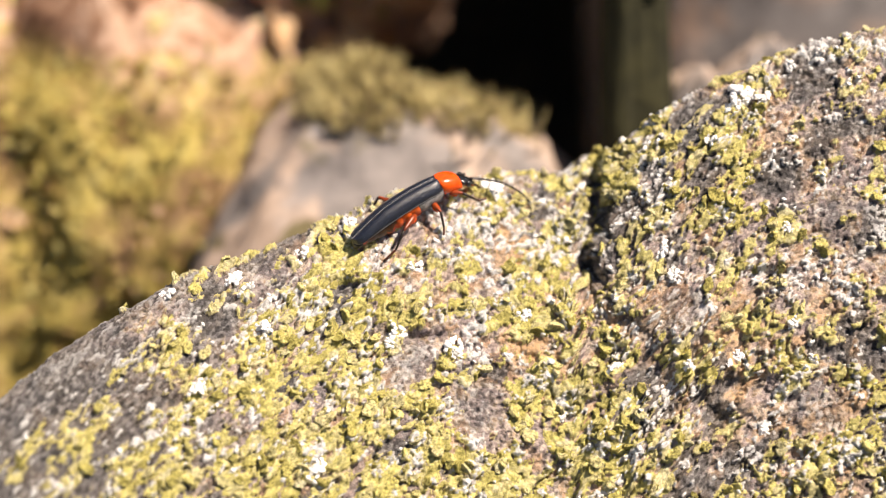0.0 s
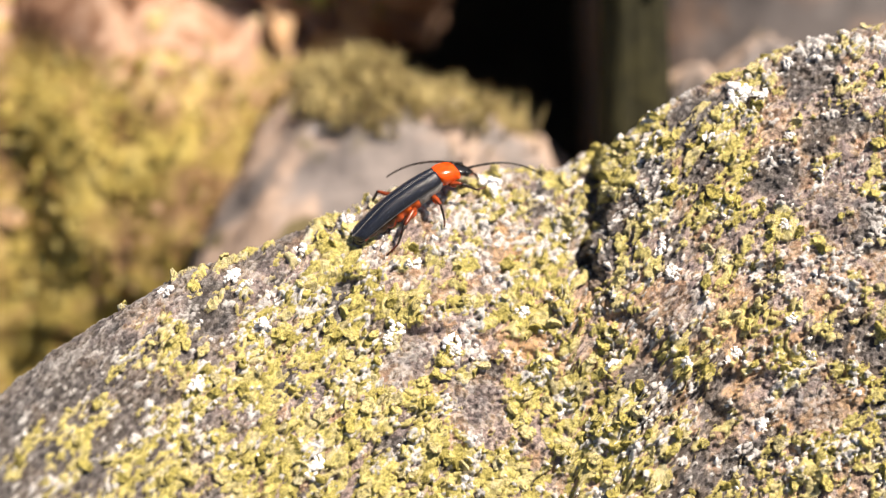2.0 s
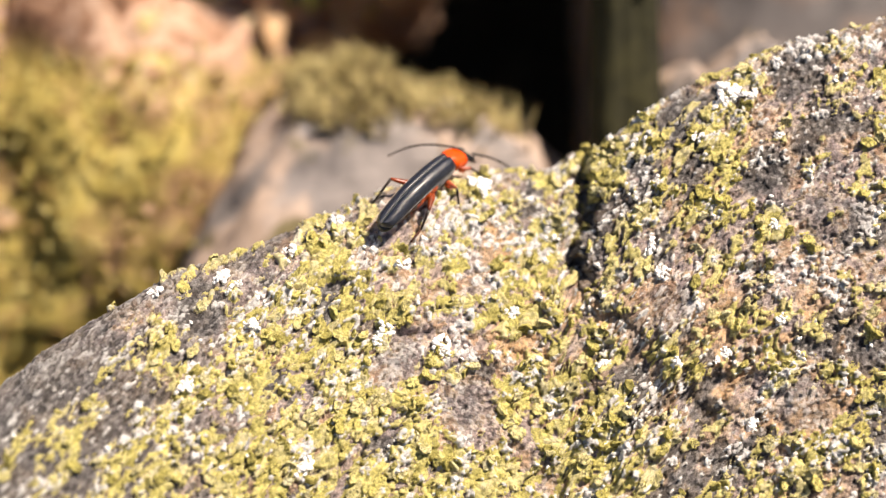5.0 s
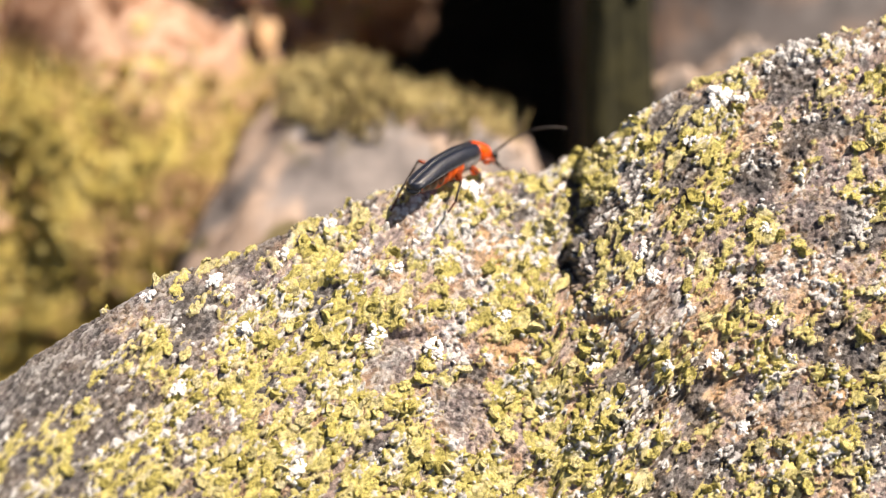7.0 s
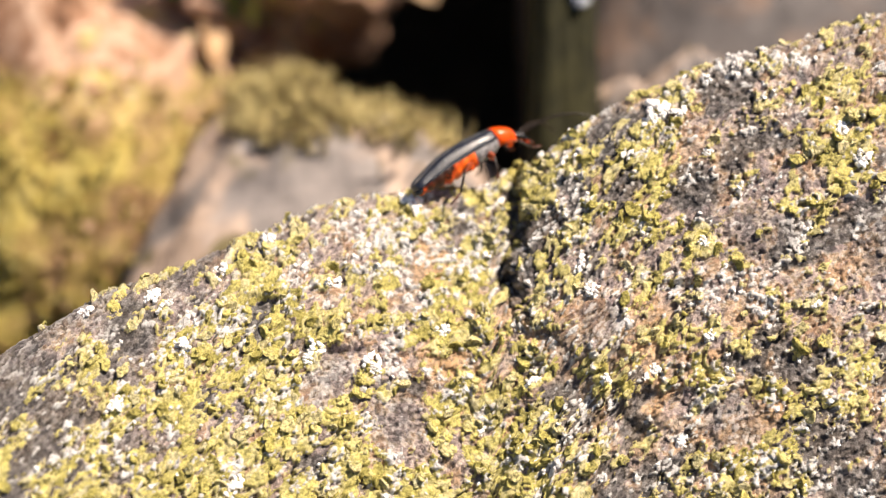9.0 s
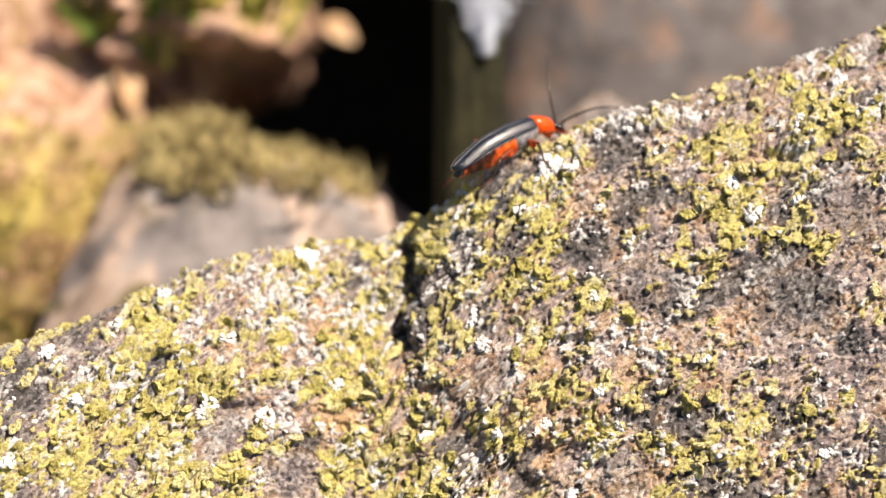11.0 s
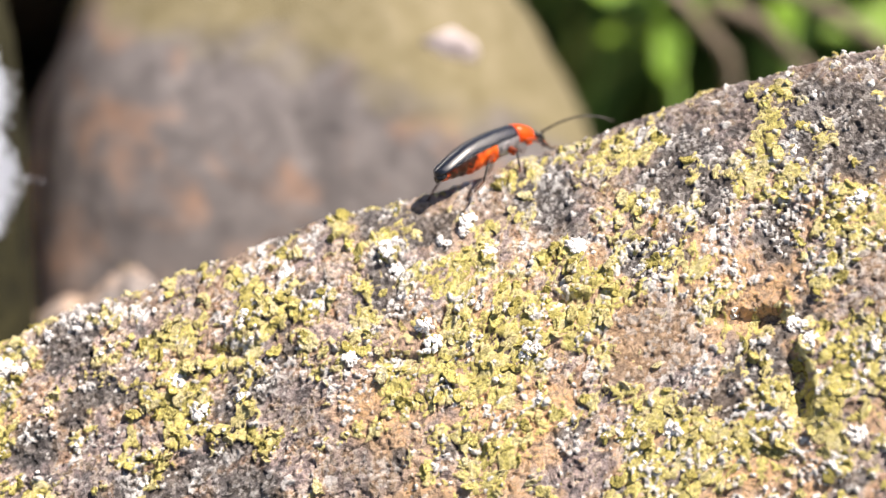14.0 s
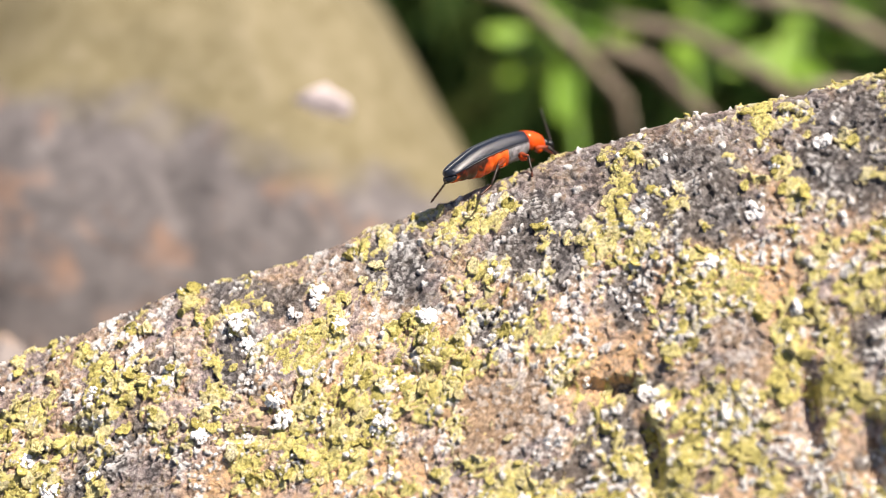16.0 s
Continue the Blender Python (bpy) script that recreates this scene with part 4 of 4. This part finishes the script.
def wing_case(side):
    """One wing case: a thin arched shell with a rounded tip and a turned-down edge."""
    rows, cols, verts, faces = 34, 13, [], []
    edge = []
    for inner in (0.0, 0.09):
        for i in range(rows):
            x = -4.95 + 8.8 * (i / (rows - 1)) ** 1.0
            tip = min(1.0, (x + 4.95) / 0.95)
            w = 1.00 * math.sqrt(max(0.0, 1 - (1 - tip) ** 2)) * (1 - 0.03 * (x - 0.5) ** 2 / 6) + 0.05
            shoulder = max(0.0, (x - 2.9) / 0.95)
            w *= 1 - 0.16 * shoulder**2
            top = 0.62 + 0.52 * min(1.0, (x + 5.0) / 3.6) - 0.05 * max(0.0, x - 1.5)
            for j in range(cols):
                q = j / (cols - 1)
                a = q * radians(84)
                ridge = 0.02 * math.cos(q * 14) * (1 - shoulder)
                y = 0.02 + (w - inner) * math.sin(a) ** 0.92
                z = (top - inner + ridge) * math.cos(a) * (0.9 if a > 1.57 else 1.0) + 0.03 - 0.13 * math.exp(-((q / 0.13) ** 2))
                verts.append((x, side * y, z))
                if j == cols - 1 and not inner:
                    edge.append((x, side * (y + 0.01), z - 0.01))
    m = rows * cols
    for i in range(rows - 1):
        for j in range(cols - 1):
            a = i * cols + j
            faces += [(a, a + 1, a + cols + 1, a + cols), (m + a, m + a + cols, m + a + cols + 1, m + a + 1)]
    rim = [j for j in range(cols)] + [i * cols + cols - 1 for i in range(1, rows)] + [(rows - 1) * cols + j for j in range(cols - 2, -1, -1)] + [i * cols for i in range(rows - 2, 0, -1)]
    faces += [(a, m + a, m + b, b) for a, b in zip(rim, rim[1:] + rim[:1])]
    return (bent(np.array(verts)) * MM, faces), bent(np.array(edge)) * MM


def add(name, shape, material, parent, label="", m=None):
    return part(name, mesh_from(name, shape[0], shape[1], material), None, parent, label, m)


# name of the pair, hip, knee, heel and toe from the hip, in millimetres, for the left side
LEGS = [
    ("fore", (4.35, 0.62, -0.42), (0.75, 0.85, -0.10), (1.55, 1.45, -1.75), (2.35, 1.65, -2.15)),
    ("middle", (2.55, 0.75, -0.40), (0.05, 1.15, -0.15), (-0.35, 1.85, -1.95), (-0.75, 2.35, -2.35)),
    ("hind", (0.65, 0.80, -0.25), (-1.60, 1.00, 0.10), (-2.90, 1.30, -1.50), (-4.30, 1.25, -2.00)),
]


def build_beetle():
    bug = tagged(new("soldier_beetle"), "slender black beetle with an orange-red collar walking over lichen", "beetle")
    for side in (1, -1):
        shell, edge = wing_case(side)
        case = add("wing_case", shell, SHELL, bug, "black wing case dusted with fine grey hairs")
        add("hem", tube(edge[5:], [0.000010 + 0.000018 * math.sin(math.pi * k / (len(edge) - 6)) for k in range(len(edge) - 5)], 6), HEM, case, "thin silvery hem")
    rings = []
    for k in range(29):
        t = k / 28
        x = -4.7 + 6.2 * t
        w = 0.98 * math.sin(math.pi * min(0.5, 0.16 + t * 0.6)) * (1 - 0.16 * (k % 4 == 0))
        rings.append((x, -0.10, w, 0.45, 1.45 * min(1, 0.35 + t * 1.3) * (1 - 0.14 * (k % 4 == 0))))
    add("abdomen", loft(rings), BELLY, bug, "orange segmented abdomen")
    add("tail", loft([(-5.05, -0.22, 0.25, 0.15, 0.2), (-4.9, -0.18, 0.5, 0.25, 0.3), (-4.6, -0.12, 0.7, 0.35, 0.42), (-4.3, -0.1, 0.75, 0.3, 0.4)]), BLACK, bug, "dark last segment")
    add("thorax", loft([(0.9, -0.1, 0.9, 0.4, 1.15), (1.6, -0.1, 1.0, 0.5, 1.32), (2.6, -0.1, 1.0, 0.6, 1.32), (3.4, -0.05, 0.92, 0.6, 1.1), (3.9, 0, 0.8, 0.5, 0.8)]), SILVER, bug, "grey silvery underside of the thorax")
    shield = []
    for k in range(15):
        t = k / 14
        x = 3.70 + 1.90 * t
        w = 1.02 * (1 - abs(2 * t - 0.95) ** 3.2 * 0.30)
        fall = 1 if 0 < k < 14 else 0.86
        shield.append((x, 0.10 - 0.10 * t * t, w * fall, (0.88 - 0.24 * t * t) * fall + 0.05 * math.sin(math.pi * t), (0.85 - 0.1 * t) * fall))
    add("collar", loft(shield, 28, 2.5), ORANGE, bug, "glossy orange-red collar shield")
    head = add("head", loft([(5.45, -0.05, 0.60, 0.36, 0.40), (5.7, -0.08, 0.74, 0.43, 0.45), (6.05, -0.16, 0.82, 0.44, 0.42), (6.4, -0.28, 0.70, 0.36, 0.30), (6.65, -0.40, 0.46, 0.24, 0.18), (6.75, -0.46, 0.25, 0.1, 0.1)], 22), BLACK, bug, "black head")
    add("muzzle", loft([(5.6, -0.40, 0.48, 0.2, 0.22), (6.0, -0.48, 0.56, 0.22, 0.25), (6.4, -0.58, 0.46, 0.2, 0.22), (6.7, -0.72, 0.30, 0.14, 0.16), (6.82, -0.82, 0.12, 0.06, 0.06)], 16), ORANGE, head, "orange mouth")
    for side in (1, -1):
        eye = ICO2[0] * np.array((0.30, 0.20, 0.32)) * MM + np.array((6.05, side * 0.78, -0.62)) * MM
        add("eye", (eye, ICO2[1]), BLACK, head)
        add("feeler", tube([Vector(p) * MM for p in ((6.6, side * 0.22, -1.45), (6.85, side * 0.34, -1.75), (6.85, side * 0.36, -2.05))], [0.00009, 0.00011, 0.00012], 7), LEG_RED, head)
    feelers, legs = [], []
    for side in (-1, 1):
        pts, rad = [], []
        for k in range(34):
            t = k / 33
            pts.append(Vector((6.6 * t, side * (0.7 * t + 0.35 * t * t), 1.15 * math.sin(2.5 * t) - 0.55 * t * t)) * MM)
            rad.append((0.00012 if k % 3 else 0.00009) * (1 - 0.40 * t))
        feelers.append(add("antenna", tube(pts, rad, 7), LEG_DARK, bug, "long dark thread-like antenna", pose(6.45 * MM, side * 0.38 * MM, -0.50 * MM)))
    for kind, hip, knee, heel, toe in LEGS:
        for side in (-1, 1):
            flip = Vector((1, side, 1)) * MM
            k, h, e = (Vector(p) * flip for p in (knee, heel, toe))
            at = Vector(hip) * flip
            if side < 0:
                h, e = Vector((h.x, 0.85 * h.y, 0.75 * h.z)), Vector((e.x, 0.85 * e.y, 0.75 * e.z))
            if kind == "hind" and side > 0:
                k, h, e = (Vector(p) * flip for p in ((-1.4, 1.70, 0.95), (-3.5, 2.4, -1.3), (-5.4, 2.3, -2.2)))
            thick = 1.15 if kind == "hind" else 1.0
            leg = add("leg", tube([Vector((0, 0, 0)), k * 0.22, k * 0.5, k * 0.8, k], [r * thick * MM for r in (0.24, 0.28, 0.22, 0.15, 0.11)], 10), THIGH, bug, "reddish-brown thigh", Matrix.Translation(at))
            base = k.normalized() * 0.0002 + Vector((0, 0, -0.00008))
            turn = k.to_track_quat('X', 'Z').to_matrix()
            lump = (ICO2[0] * np.array(((0.34, 0.24, 0.30) if kind == 'fore' else (0.46, 0.30, 0.38))) * MM) @ np.array(turn).T + np.array(base * 1.8)
            add("hip_joint", (lump, ICO2[1]), ORANGE, leg, "orange hip joint")
            add("shin", tube([k, k * 0.7 + h * 0.3, k * 0.3 + h * 0.7, h], [r * MM for r in (0.13, 0.115, 0.10, 0.09)], 8), LEG_DARK, leg, "dark shin")
            steps = [h * (1 - q / 10) + e * (q / 10) for q in range(11)]
            add("foot", tube(steps, [(0.11 if q % 2 else 0.075) * MM for q in range(10)] + [0.03 * MM], 7), LEG_RED, leg, "reddish-brown jointed foot")
            legs.append((leg, at, kind, side))
    return bug, feelers, legs


beetle, ANTENNAE, BEETLE_LEGS = build_beetle()
dress_boulder()

# seconds, middle of the body and its heading in first-view millimetres, degrees that the back leans to the viewer
STEPS = [
    (0, -3.40, 174.42, 3.03, 7.94, 1.72, 5.20, 35),
    (0.5, -3.43, 174.42, 3.04, 7.85, 1.87, 5.30, 35),
    (1, -3.44, 174.43, 3.06, 7.86, 2.07, 5.21, 35),
    (1.5, -3.37, 174.43, 3.04, 7.91, 1.84, 5.21, 35),
    (2, -3.26, 174.54, 3.31, 7.68, 1.36, 5.68, 38),
    (2.5, -2.61, 174.67, 3.44, 7.02, 2.68, 6.06, 40),
    (3, -2.45, 174.66, 3.39, 6.92, 2.91, 6.06, 42),
    (3.5, -2.30, 174.66, 3.34, 6.78, 3.03, 6.16, 45),
    (4, -2.00, 174.71, 3.41, 5.99, 3.83, 6.53, 48),
    (4.2, -1.97, 174.77, 3.53, 6.46, 3.43, 6.30, 48),
    (6.3, 0.91, 176.09, 5.95, 5.13, 6.77, 4.58, 42),
    (6.5, 0.78, 176.02, 5.84, 5.46, 6.54, 4.53, 40),
    (7, 1.96, 176.66, 6.73, 5.92, 6.75, 3.54, 30),
    (7.5, 3.51, 177.45, 7.61, 7.00, 5.83, 3.17, 20),
    (8, 5.44, 177.87, 7.83, 7.90, 4.91, 2.59, 14),
    (8.2, 6.04, 178.17, 8.11, 8.25, 3.94, 3.08, 14),
    (10.5, 16.38, 176.48, 11.65, 7.05, 3.45, 5.61, 0),
    (11, 20.79, 175.68, 14.27, 7.60, 4.16, 4.26, 10),
    (11.5, 25.48, 175.59, 16.68, 7.85, 3.19, 4.61, 20),
    (12, 32.87, 175.11, 18.93, 8.26, 2.26, 4.44, 12),
    (12.5, 40.57, 176.06, 21.99, 8.43, 3.07, 3.54, 8),
    (13, 50.69, 176.31, 25.39, 8.48, 3.70, 2.73, 5),
    (13.5, 57.56, 176.34, 26.66, 7.79, 5.01, 2.71, 12),
    (14, 66.60, 176.61, 29.07, 7.51, 4.86, 3.62, 8),
    (14.5, 76.75, 176.01, 32.59, 7.83, 4.68, 3.15, 5),
    (14.7, 80.24, 175.48, 33.60, 7.48, 5.38, 2.86, 8),
]


def beetle_pose(x, y, z, dx, dy, dz, lean):
    ahead = Vector((dx, dy, dz)).normalized()
    up = Vector((0, 0, 1)) * math.cos(radians(lean)) - Vector((0, 1, 0)) * math.sin(radians(lean))
    left = up.cross(ahead).normalized()
    up = ahead.cross(left)
    m = Matrix((ahead, left, up)).transposed().to_4x4()
    place = Vector(to_world(np.array((x, y, z))))
    return Matrix.Translation(place) @ BASE.to_3x3().to_4x4() @ m


# seconds, then turn and lift of the near and of the far antenna, in degrees
FEELING = [(0, -16, 52, 150, 10), (1.5, -16, 52, 150, 10), (2.0, -14, 36, 140, -5), (2.5, -16, 30, 135, 0), (3.0, -16, 35, 62, -22), (3.5, -20, 40, 150, 0), (4.2, -24, 60, 145, -8), (6.3, -42, 36, 85, 35), (6.5, -40, 42, 85, 35), (7.0, -38, -18, 60, 35), (7.5, -28, 30, 30, 30), (8.0, -20, 12, 30, 30), (8.2, -16, 2, 30, 30), (10.5, -18, 52, 20, 14), (11.0, -12, 15, 30, -45), (11.5, -12, 4, 70, 10), (12.0, -14, 42, 20, 14), (12.5, -14, 22, 60, 25), (13.0, -16, 8, 60, 25), (13.5, -18, 2, 40, 40), (14.0, -18, 12, 60, 30), (14.5, 20, -10, 45, 20), (14.7, 62, -12, 60, 25), (16.0, 62, -12, 60, 25)]


def motions():
    rows = [(t, beetle_pose(*r)) for t, *r in STEPS]
    walk(beetle, rows + [(16.0, rows[-1][1])])
    for n, antenna in enumerate(ANTENNAE):
        place = antenna.matrix_basis.translation.copy()
        walk(antenna, [(r[0], Matrix.Translation(place) @ pose(0, 0, 0, 0, r[2 + 2 * n], r[1 + 2 * n])) for r in FEELING])
    for leg, at, kind, side in BEETLE_LEGS:
        phase = 0.0 if (kind == "middle") == (side > 0) else math.pi
        turns = [(0.0, Matrix.Translation(at))]
        t = 1.6
        while t < 14.7:
            pace = 1.0 if t > 6.0 else 0.35
            a = 2 * math.pi * t * (1.6 if t > 6.0 else 0.5) + phase
            turns.append((t, Matrix.Translation(at) @ pose(0, 0, 0, side * 7 * pace * max(0.0, math.cos(a)), 0, side * -13 * pace * math.sin(a))))
            t += 0.15
        turns += [(14.7, turns[-1][1]), (16.0, turns[-1][1])]
        walk(leg, turns)


motions()
